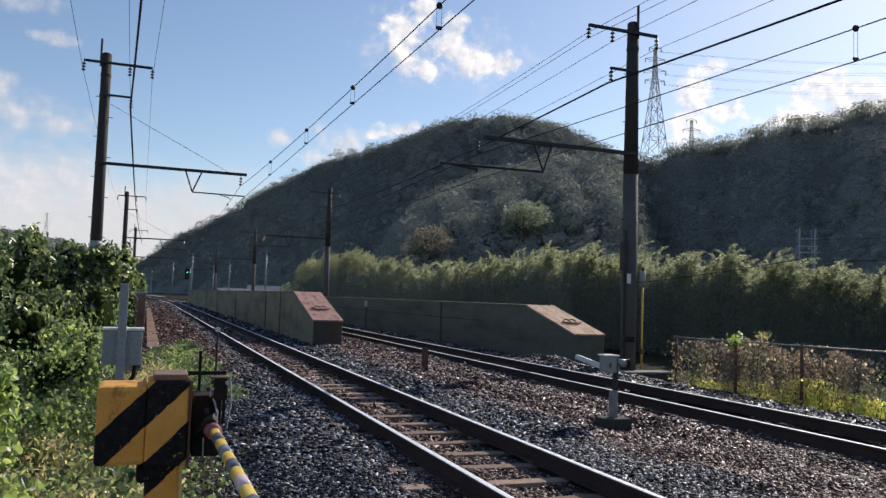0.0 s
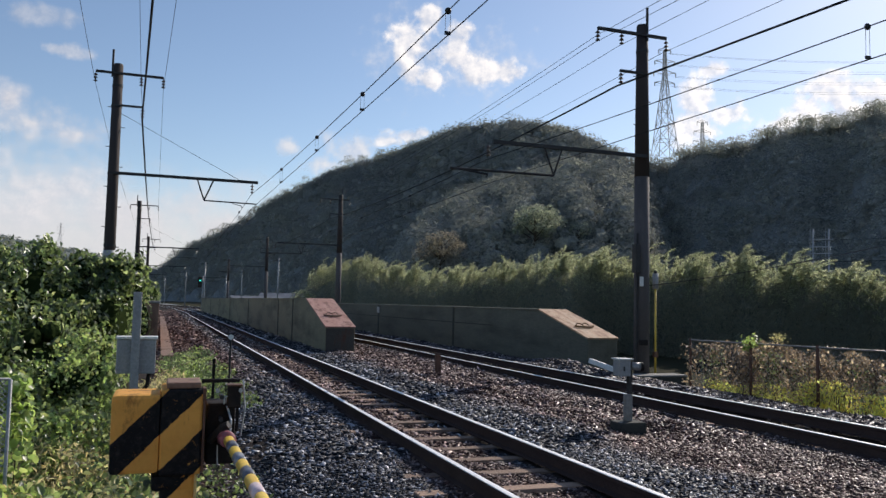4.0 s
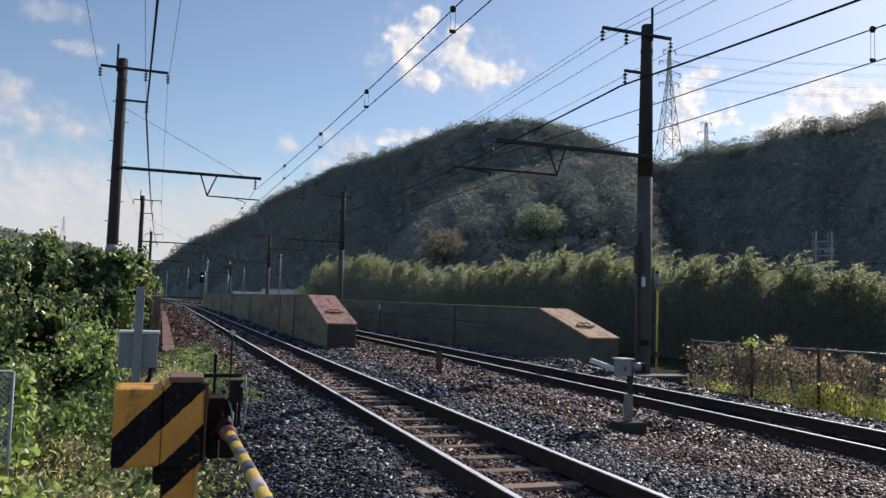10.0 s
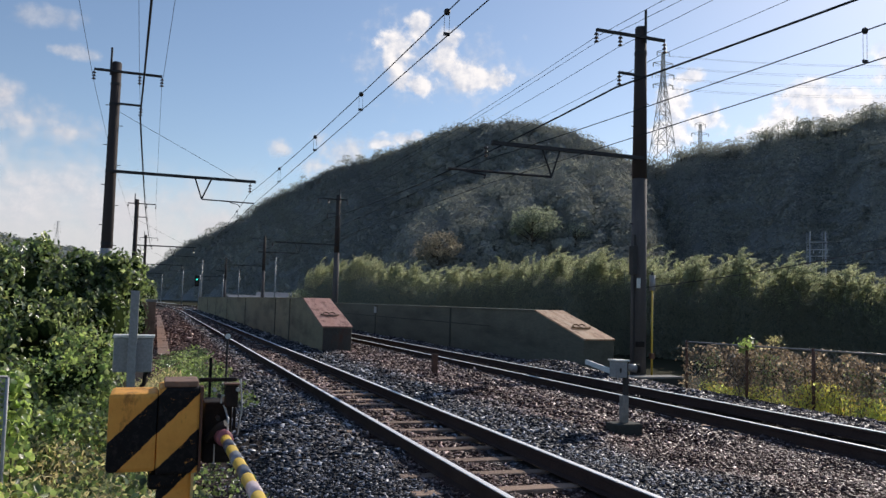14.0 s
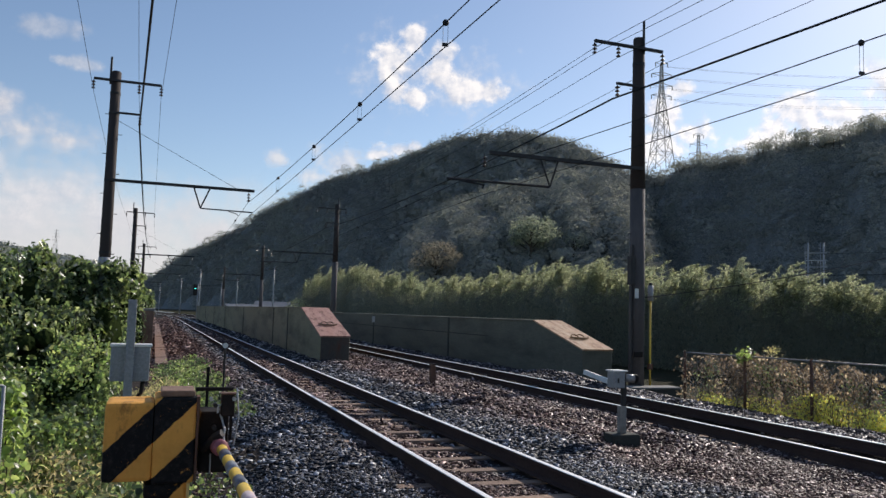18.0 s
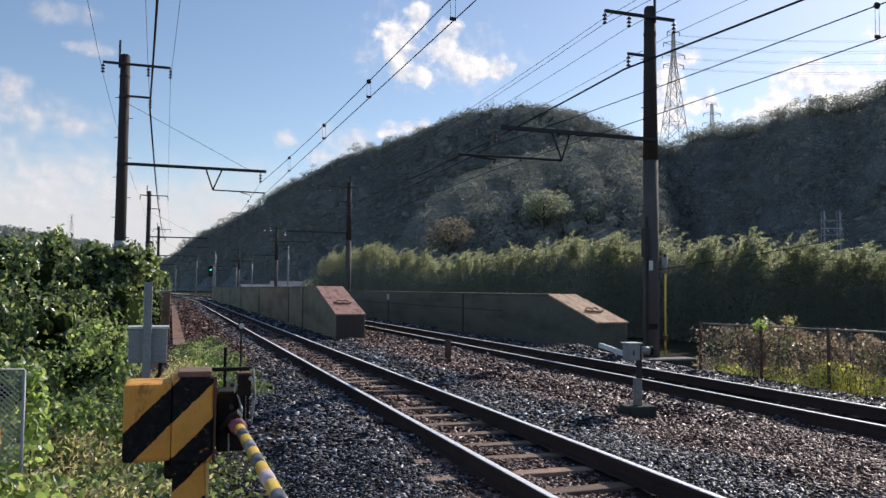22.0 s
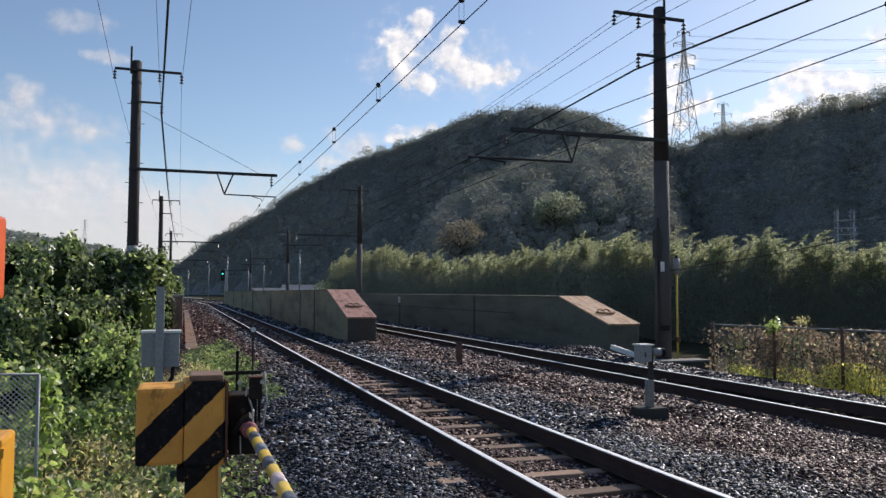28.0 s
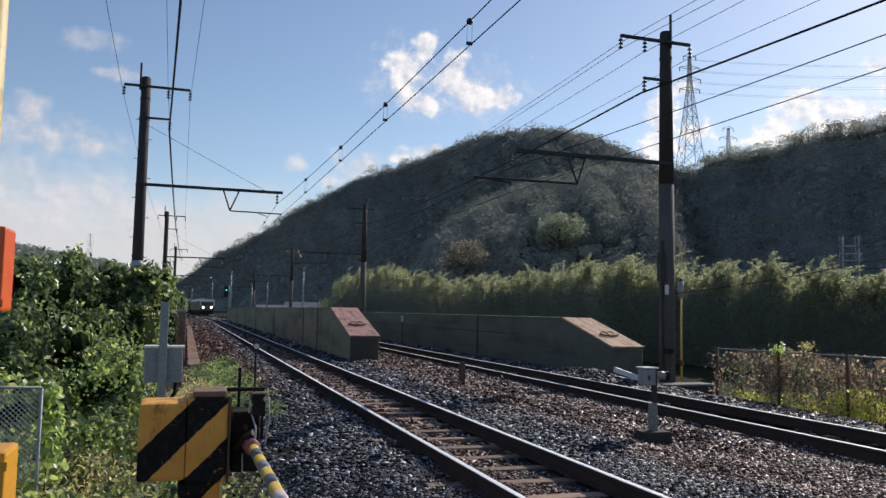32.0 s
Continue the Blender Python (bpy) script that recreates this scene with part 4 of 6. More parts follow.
    barrier = part("barrier_rod", rodded((0.34, -0.16, 0.715), (0.43, -6.6, 0.69), 0.0275, 0.023, 14), YELLOW, g, "yellow rod with grey bands", True)
    a, b = Vector((0.34, -0.16, 0.715)), Vector((0.43, -6.6, 0.69))
    for k in range(20):
        s0, s1 = (0.15 + 0.31 * k) / 6.44, (0.15 + 0.31 * k + 0.155) / 6.44
        p, q = a.lerp(b, s0), a.lerp(b, s1)
        r = 0.0277 - 0.0045 * s0
        part("grey_band", rodded(p, q, r + 0.001, None, 14), BLUSH if k % 6 == 3 else SLATE if k % 2 else GRAPHITE, barrier, "pale pink reflective band" if k % 6 == 3 else "", True)
    return g


make_gate()


def make_warning_post():
    p = thing("crossing_signal_post", "faded yellow signal post with an orange box", "signal post", at=pose(-0.69, 3.0, 0))
    part("shaft", rodded((0, 0, -0.5), (0, 0, 3.9), 0.062, 0.055, 18), BEIGE, p, "", True)
    b = part("emergency_box", boxed(-0.16, 0.112, -0.09, 0.08, 1.42, 1.705, bevel=0.012), ORANGE, p, "bright orange steel box")
    part("box_lip", boxed(-0.16, 0.116, -0.094, -0.07, 1.44, 1.46), ORANGE, b)
    c = part("lower_cabinet", boxed(-0.2, 0.155, -0.1, 0.12, 0.05, 0.96, bevel=0.015), AMBER, p, "amber steel cabinet")
    part("cabinet_edge", boxed(-0.2, 0.16, -0.105, -0.08, 0.9, 0.93), AMBER, c)
    part("foot", boxed(-0.25, 0.25, -0.2, 0.2, -0.6, -0.3, bevel=0.02), CEMENT, p)


make_warning_post()


def make_relay_box():
    """Grey cabinet on a square post in front of the bushes."""
    b = thing("relay_cabinet", "pale grey steel cabinet on a square post", "cabinet", at=pose(-0.2, 9.0, 0))
    part("post", boxed(-0.055, 0.03, -0.16, -0.08, -0.6, 1.5, bevel=0.006), CABINET, b, "square galvanised post")
    body = part("cabinet_body", boxed(-0.2, 0.19, -0.08, 0.14, 0.64, 1.0, bevel=0.012), CABINET, b)
    part("rain_lid", boxed(-0.21, 0.205, -0.09, 0.16, 1.002, 1.03, bevel=0.006), WHITE, body, "bright flat lid")
    part("door_seam", boxed(-0.005, 0.005, -0.084, -0.08, 0.66, 0.98), DARK, body)
    part("cable_hose", tube([(0.13, -0.02, 0.64), (0.12, -0.03, 0.52), (0.05, -0.05, 0.42), (0.02, -0.06, 0.2)], 0.022), BLACK, b, "black cable hose")


make_relay_box()


def make_marker():
    m = thing("track_marker", "thin dark post with a round pale reflector", "marker post", at=pose(1.06, 12.5, 0))
    part("post", rodded((0, 0, -0.5), (0, 0, 0.82), 0.016), DARK, m)
    part("disc", rodded((0, -0.03, 0.865), (0, 0.01, 0.865), 0.042, None, 18), WHITE, m, "round pale reflector")
    part("disc_rim", tube([(0.046 * math.cos(a), -0.02, 0.865 + 0.046 * math.sin(a)) for a in np.linspace(0, 2 * math.pi, 17)], 0.008), DARK, m)
    s = thing("stake", "short dark steel stake in the ballast", "stake", at=pose(0.86, 13.0, 0))
    part("shaft", boxed(-0.022, 0.022, -0.022, 0.022, -0.5, 0.5, bevel=0.005), BLACK, s)
    c = thing("marker_stub", "short rust-brown square post in the ballast", "stake", at=pose(5.95, 16.7, 0))
    part("shaft", boxed(-0.06, 0.06, -0.055, 0.055, -0.4, 0.3, bevel=0.012), BROWN_STEEL, c)
    part("cap", boxed(-0.066, 0.066, -0.06, 0.06, 0.302, 0.32), RUSTY, c)


make_marker()


def make_sensor():
    s = thing("track_sensor", "grey obstacle sensor with a round hood on a post", "sensor", at=pose(5.95, 9.1, 0))
    part("foot", boxed(-0.2, 0.2, -0.14, 0.14, -0.5, -0.07, bevel=0.02), SEAM, s, "dark concrete block")
    part("post", boxed(-0.05, 0.05, -0.04, 0.04, -0.07, 0.29, bevel=0.012), CEMENT, s, "pale square post")
    part("neck", boxed(-0.005, 0.05, -0.03, 0.03, 0.29, 0.72, bevel=0.008), DARK, s, "dark steel bracket")
    b = part("sensor_box", boxed(-0.17, 0.0, -0.07, 0.1, 0.53, 0.745, bevel=0.01), CABINET, s, "grey steel box")
    # white paint here stands in for the highlight along the lid
    part("box_lid", boxed(-0.185, 0.03, -0.09, 0.12, 0.747, 0.765, bevel=0.005), WHITE, b, "lid painted white for its highlight")
    part("clip", boxed(-0.12, -0.1, -0.088, -0.081, 0.6, 0.66), DARK, b)
    h = part("hood", rodded((0.03, -0.04, 0.665), (0.14, -0.07, 0.655), 0.05, 0.056, 18), CABINET, s, "round grey hood", True)
    part("lens", rodded((0.14, -0.07, 0.655), (0.18, -0.08, 0.655), 0.064, 0.058, 18), BLACK, h, "black hood rim")


make_sensor()


def make_yellow_pole():
    p = thing("yellow_marker_pole", "thin yellow pole with a grey capped tube on top", "pole", at=pose(12.35, 17.6, 0))
    part("shaft", rodded((0, 0, -0.4), (0, 0, 1.95), 0.027, 0.027, 12), YELLOW, p, "", True)
    part("top_tube", rodded((0, 0, 1.95), (0, 0, 2.36), 0.075, 0.075, 14), PALE, p, "pale grey tube", True)
    part("cap", rodded((0, 0, 2.362), (0, 0, 2.44), 0.05, 0.03, 12), DARK, p)
    part("clip", boxed(-0.06, 0.06, -0.05, 0.05, 0.15, 0.3, bevel=0.01), BROWN_STEEL, p)
    s = thing("concrete_slab", "low concrete slab at the mast's foot, front painted dark for shade", "slab", at=pose(12.3, 17.2, 0))
    # body and step painted near-black: shade on the faces turned from the sun
    part("slab_body", boxed(-1.0, 0.42, -0.4, 0.1, -0.6, -0.29, bevel=0.02), SEAM, s)
    part("slab_top", boxed(-1.02, 0.45, -0.42, 0.12, -0.286, -0.24, bevel=0.012), CEMENT, s, "pale worn top")
    part("step", boxed(-0.1, 0.42, 0.124, 0.62, -0.6, -0.35, bevel=0.02), SEAM, s)
    k = thing("kerb_piece", "loose pale concrete kerb lying on the ballast", "kerb", at=pose(10.38, 16.95, 0.0, 9, 10, 8))
    part("kerb_body", boxed(-0.07, 0.07, -0.52, 0.52, -0.06, 0.06, bevel=0.015), WHITE, k)


make_yellow_pole()


# ---- fences ----
def mesh_panel(width, height, pitch, r):
    """Chain-link: two sets of slanting wires in one plane."""
    bm = bmesh.new()
    n = int((width + height) / pitch) + 1
    for k in range(n):
        for way in (0, 1):
            x = k * pitch
            pts = []
            for z in (max(0.0, x - width), min(height, x)):
                u = x - z
                pts.append((u if way == 0 else width - u, 0.003 * way, z))
            if abs(pts[0][2] - pts[1][2]) > 0.02:
                rod(bm, pts[0], pts[1], r, None, 4)
    return bm


def make_right_fence():
    f = thing("chain_link_fence", "low wire fence with grey posts, overgrown with withered vines", "fence", at=pose(11.2, 14.65, 0, 0, 0, -90))
    stops = [0, 1.9, 3.6, 5.4, 7.3]
    for k, x in enumerate(stops):
        part("post", rodded((x, 0, -0.6), (x, 0, 0.79 + 0.012 * x), 0.03, 0.03, 10), BROWN_STEEL, f, "", True)
    part("top_rail", rodded((-0.05, 0, 0.75), (7.4, 0, 0.84), 0.016, 0.016, 8), RAIL_TUBE, f, "thin weathered top rail", True)
    for a, b in zip(stops, stops[1:]):
        ob = part("wire_mesh", mesh_panel(b - a - 0.08, 0.95, 0.11, 0.0022), GALV, f)
        ob.matrix_basis = pose(a + 0.04, 0, -0.24 + 0.012 * a)
    return f


make_right_fence()


def make_left_fence():
    f = thing("wire_fence", "short grey chain-link fence panel among green vines", "fence", at=pose(-1.04, 6.8, 0, 0, 0, 180))
    part("end_post", rodded((0, 0, -0.6), (0, 0, 0.8), 0.014, 0.014, 10), PALE, f, "", True)
    part("far_post", rodded((1.5, 0, -0.6), (1.5, 0, 0.84), 0.014, 0.014, 10), PALE, f, "", True)
    part("top_rail", rodded((0, 0, 0.8), (1.5, 0, 0.84), 0.011, 0.011, 8), PALE, f, "", True)
    ob = part("wire_mesh", mesh_panel(1.46, 0.72, 0.04, 0.0036), PALE, f)
    ob.matrix_basis = pose(0.02, 0, 0.08)


make_left_fence()


# ---- low wall and paving strip by the bushes ----
def make_side_strip():
    s = thing("brick_edging", "narrow strip of red-brown paving along the ballast", "edging", kind="structure", at=pose(0.3, 20, 0))
    me = mesh_of(boxed(-0.19, 0.19, -0.39, 0.39, -0.1, 0.03, bevel=0.01), "slab", BROWN)
    for k in range(70):
        ob = new("paving_slab", me)
        ob.parent = s
        ob.matrix_basis = pose(random.uniform(-0.015, 0.015), 6 + 0.8 * k, -0.34 + random.uniform(-0.008, 0.008), 0, 0, random.uniform(-0.6, 0.6))
    w = thing("low_brown_wall", "low brown block wall half hidden by leaves", "wall", kind="structure", at=pose(-0.25, 30, 0))
    part("wall_body", boxed(-0.25, 0.25, 0, 22, -0.6, 1.25, bevel=0.02), BROWN, w)
    part("coping", boxed(-0.29, 0.29, -0.03, 22, 1.254, 1.34, bevel=0.015), CEMENT, w)


make_side_strip()


# ---- hills ----
RIDGE_AZ = [-4, 0.0, 1.6, 4.2, 6.1, 8.9, 12.0, 16.1, 19.5, 22.8, 26.1, 28.6, 31.1, 33.1, 35.8, 37.8, 40.4, 44.0, 46.7, 49.6, 56, 66, 80]
RIDGE_EL = [1.2, 2.2, 3.75, 5.15, 6.42, 8.22, 9.88, 11.2, 12.1, 12.8, 12.95, 12.5, 11.5, 10.5, 10.3, 11.3, 11.5, 12.4, 12.5, 13.1, 13.5, 12, 9]


def ridge_at(az):
    """Distance of the skyline, the fall of the slope and its foot by bearing."""
    ridge = np.interp(az, [-4, 0, 10, 26, 33, 36, 50, 80], [700, 640, 520, 430, 400, 390, 330, 320])
    top = ridge * np.tan(np.radians(np.interp(az, RIDGE_AZ, RIDGE_EL))) - 1.3
    run = np.maximum(top, 12) * np.interp(az, [0, 12, 26, 35, 50], [1.6, 1.45, 1.42, 1.55, 1.8])
    return ridge, top, ridge - run


SPUR_AZ = [13, 16, 18, 20, 22, 24.5, 27, 29.5, 32, 34.5, 37]
SPUR_EL = [0.0, 3.6, 6.2, 7.6, 8.6, 9.4, 10.0, 10.5, 10.3, 8.6, 3.0]


def hill_z(az, d):
    """Ground height of the wooded hills by bearing in degrees and distance: a steep main slope, and a gentler spur before it."""
    ridge, top, foot = ridge_at(az)
    k = np.clip((d - foot) / (ridge - foot), 0, 1)
    z = top * (0.72 * k + 0.28 * (3 * k**2 - 2 * k**3))
    z = np.where(d > ridge, top - np.minimum((d - ridge) * 0.12, 9), z)
    z = z + 2.6 * np.sin(az * 1.1 + d * 0.012) * np.clip(k * (1 - k) * 4, 0, 1)
    crest = 350 * np.tan(np.radians(np.interp(az, SPUR_AZ, SPUR_EL))) - 3
    q = np.clip((d - 240) / 110, 0, 1)
    spur = crest * np.interp(q, [0, 0.33, 1], [0, 0.5, 1]) - np.maximum(d - 350, 0) * 0.25
    spur = spur + 2.2 * np.sin(az * 1.7 + d * 0.05) * np.sin(q * np.pi)
    return np.maximum(z, spur) - 0.6


def crowns(px, py, pz, r, per, size, tall=0.85, round_by=0.8):
    """Leaf clumps on the shells of many crowns at once."""
    n = len(px)
    d = unit(rng.normal(size=(n, per, 3)))
    d[..., 2] = np.where(d[..., 2] < -0.35, -d[..., 2], d[..., 2])
    lump = 1 + 0.24 * np.sin(d[..., 0] * 5 + px[:, None]) * np.cos(d[..., 1] * 6 + py[:, None]) + 0.1 * np.sin(d[..., 2] * 9 + px[:, None] * 2)
    shell = rng.uniform(0.84, 1.08, (n, per)) * lump
    pts = np.stack([px, py, pz], -1)[:, None] + d * shell[..., None] * np.stack([r, r, r * tall], -1)[:, None]
    nrm = unit(np.broadcast_to(round_by, n)[:, None, None] * d + rng.normal(0, 0.12, d.shape) + [0, -0.15, 0.35])
    return pts.reshape(-1, 3), nrm.reshape(-1, 3), np.repeat(size * r, per) * rng.uniform(0.5, 1.4, n * per)


def crown_cores(px, py, pz, r, tall=0.85):
    """The close inside of many crowns, as corners and triangles."""
    bm = bmesh.new()
    bmesh.ops.create_icosphere(bm, subdivisions=1, radius=0.6)
    bm.verts.ensure_lookup_table()
    base = np.array([v.co[:] for v in bm.verts])
    tri = np.array([[v.index for v in f.verts] for f in bm.faces])
    bm.free()
    n = len(px)
    v = base[None] * rng.uniform(0.85, 1.1, (n, len(base), 1)) * np.stack([r, r, r * tall], -1)[:, None] + np.stack([px, py, pz], -1)[:, None]
    return v.reshape(-1, 3), (np.arange(n)[:, None, None] * len(base) + tri).reshape(-1, 3)


def make_hills():
    az = np.linspace(-4, 80, 170)
    d = np.concatenate([np.linspace(95, 460, 90), np.linspace(480, 900, 16)])
    ga, gd = np.meshgrid(az, d)
    gz = hill_z(ga, gd)
    v = np.stack([gd * np.sin(np.radians(ga)), gd * np.cos(np.radians(ga)), gz], -1).reshape(-1, 3)
    n, m = len(az), len(d)
    a = (np.arange(m - 1)[:, None] * n + np.arange(n - 1)).ravel()
    f = np.stack([a, a + 1, a + n + 1, a + n], 1)
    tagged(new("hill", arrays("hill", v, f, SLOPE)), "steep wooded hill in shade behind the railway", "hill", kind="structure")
    # crowns packed over the slopes
    n = 23000
    a = rng.uniform(-3, 56, n)
    dist = np.sqrt(rng.uniform(150**2, 720**2, n))
    ridge, _, foot = ridge_at(a)
    low = np.where((a > 14) & (a < 36), np.minimum(foot, 240), foot)
    keep = (dist > low) & (dist < ridge + 12)
    a, dist = a[keep], dist[keep]
    r = (1.9 + 3.7 * rng.uniform(0, 1, len(a)) ** 1.5) * (0.75 + dist / 1400)
    open_slope = np.interp(a, [15, 19, 32, 36], [0, 1, 1, 0])
    r = r * (1 + 0.25 * open_slope)
    z = hill_z(a, dist) + r * (rng.uniform(-0.25, 0.2, len(a)) - 0.3 + 0.8 * open_slope)
    x, y = dist * np.sin(np.radians(a)), dist * np.cos(np.radians(a))
    sunny = open_slope > 0.5
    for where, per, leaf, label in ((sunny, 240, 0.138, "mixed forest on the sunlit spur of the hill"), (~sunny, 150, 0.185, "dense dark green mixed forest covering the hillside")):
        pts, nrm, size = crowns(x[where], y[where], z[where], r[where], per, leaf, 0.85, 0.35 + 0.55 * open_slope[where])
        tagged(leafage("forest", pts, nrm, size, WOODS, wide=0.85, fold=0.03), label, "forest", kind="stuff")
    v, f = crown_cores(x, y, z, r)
    tagged(new("forest_inside", arrays("forest_inside", v, f, WOODS_CORE)), "close inside of the forest crowns, paled as by haze", "forest", kind="stuff")
    # undergrowth and small trees that close the gaps between the crowns
    n = 700000
    a = rng.uniform(-3, 56, n)
    dist = np.sqrt(rng.uniform(150**2, 720**2, n))
    ridge, _, foot = ridge_at(a)
    low = np.where((a > 14) & (a < 36), np.minimum(foot, 240), foot)
    keep = (dist > low) & (dist < ridge + 6)
    a, dist = a[keep], dist[keep]
    pts = np.stack([dist * np.sin(np.radians(a)), dist * np.cos(np.radians(a)), hill_z(a, dist) + rng.uniform(0.8, 3.0, len(a))], -1)
    nrm = unit(rng.normal(0, 0.12, pts.shape) + [-0.1, -0.45, 0.75])
    tagged(leafage("undergrowth", pts, nrm, rng.uniform(0.35, 0.9, len(a)), WOODS, wide=0.85, fold=0.03), "undergrowth between the forest trees", "forest", kind="stuff")
    # loose crowns on bare stems along the skyline
    n = 620
    a = np.concatenate([rng.uniform(0, 34, n // 2), rng.uniform(34, 56, n - n // 2)])
    ridge, _, _ = ridge_at(a)
    dist = ridge + rng.uniform(-14, 8, n)
    r = 1.0 + 2.6 * rng.uniform(0, 1, n) ** 1.6
    x, y, ground_z = dist * np.sin(np.radians(a)), dist * np.cos(np.radians(a)), hill_z(a, dist)
    z = ground_z + rng.uniform(1.6, 3.4, n) + 0.7 * r
    pts, nrm, size = crowns(x, y, z, r, 110, 0.21, 0.7)
    tagged(leafage("skyline_trees", pts, nrm, size, WOODS, wide=0.8), "thin tree crowns standing free along the skyline", "forest", kind="stuff")
    stems = bmesh.new()
    for k in range(0, n, 2):
        rod(stems, (x[k], y[k], ground_z[k] - 1), (x[k] + 0.3, y[k], z[k] + 0.3), 0.16, 0.07, 4)
    tagged(new("skyline_stems", mesh_of(stems, "skyline_stems", BARK)), "bare stems of the skyline trees", "forest", kind="stuff")


def make_tree(name, az, dist, lift, r, skin, label, per=900, tall=None):
    """One broad tree: trunk, limbs and a ragged crown."""
    x, y = dist * math.sin(radians(az)), dist * math.cos(radians(az))
    z = float(hill_z(np.array(az), np.array(dist))) + lift if dist > 95 else lift
    h = tall or r * 1.5
    t = thing(name, label, "tree", "trees on the hillside", at=pose(x, y, z))
    bm = tube([(0, 0, -1), (0.1, 0, h * 0.4), (0.2, 0.1, h * 0.8)], r * 0.05, 7)
    part("trunk", bm, BARK, t)
    bm = bmesh.new()
    tips = []
    for k in range(11):
        a = k * 2.4
        w = (0.35, 0.6, 0.72)[k % 3]
        tip = Vector((math.cos(a) * r * w, math.sin(a) * r * w, h * (0.5 + 0.045 * k)))
        rod(bm, (0.12, 0.05, h * (0.25 + 0.04 * k)), tip, r * 0.025, r * 0.01, 6)
        tips.append(tip)
    part("limbs", bm, BARK, t)
    pts, nrm = [], []
    for tip in tips + [Vector((0, 0, h))]:
        k = rng.uniform(0.22, 0.46)
        p, q = on_lump(tip, (r * k, r * k, r * k * 0.72), int(per * k / 3.4), -0.8, 0.3)
        pts.append(p)
        nrm.append(q + rng.normal(0, 0.4, q.shape))
    leafage("crown", np.concatenate(pts), np.concatenate(nrm), r * 0.075 * rng.uniform(0.6, 1.3, sum(map(len, pts))), skin, t, wide=0.8)
    return t


make_hills()
make_tree("broadleaf_tree", 26.5, 262, 1.0, 9.0, LIGHT_TREE, "pale green broad tree standing out of the dark forest", 3600)
make_tree("broadleaf_tree", 19.6, 255, 2.0, 8.5, RUST_TREE, "brownish autumn tree at the foot of the hill", 3000)
make_tree("broadleaf_tree", 18.3, 240, 1.0, 5.0, RUST_TREE, "brownish autumn tree at the foot of the hill", 700)
make_tree("broadleaf_tree", 29.6, 265, 0, 5.0, LIGHT_TREE, "pale green tree low on the dark slope", 700)
make_tree("broadleaf_tree", 48.8, 108, -1.0, 4.2, BARE_TREE, "bare reddish-brown tree behind the bamboo", 380)


def make_far_hill():
    az = np.linspace(-24, 2, 60)
    top = np.interp(az, [-24, -14, -9.8, -8.8, -7.5, -5.8, -3.8, -2.2, -1, 2], [4.2, 4.2, 3.75, 3.5, 3.3, 3.05, 2.75, 2.45, 2.0, 1.5])
    rows = []
    for k, d in enumerate((700, 850, 1000, 1150, 1300, 1500)):
        rows.append(np.stack([d * np.sin(np.radians(az)), d * np.cos(np.radians(az)), 1300 * np.tan(np.radians(top)) * (0.0, 0.3, 0.62, 0.9, 1.0, 0.7)[k] - 8], -1))
    v = np.concatenate(rows)
    n = len(az)
    a = (np.arange(5)[:, None] * n + np.arange(n - 1)).ravel()
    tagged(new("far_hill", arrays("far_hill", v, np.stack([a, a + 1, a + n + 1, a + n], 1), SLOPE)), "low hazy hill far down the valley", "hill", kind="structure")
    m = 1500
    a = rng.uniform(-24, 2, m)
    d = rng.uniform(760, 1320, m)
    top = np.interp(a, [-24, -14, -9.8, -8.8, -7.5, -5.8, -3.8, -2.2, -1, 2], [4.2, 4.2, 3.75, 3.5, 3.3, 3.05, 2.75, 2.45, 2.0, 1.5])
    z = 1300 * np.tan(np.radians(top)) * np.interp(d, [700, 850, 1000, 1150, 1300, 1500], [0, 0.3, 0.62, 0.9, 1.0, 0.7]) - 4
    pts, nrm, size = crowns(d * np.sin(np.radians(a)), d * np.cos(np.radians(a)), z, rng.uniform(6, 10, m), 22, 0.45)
    tagged(leafage("far_forest", pts, nrm, size, FAR_WOODS, wide=0.85), "distant forest on the low hill, paled as by haze", "forest", kind="stuff")


make_far_hill()


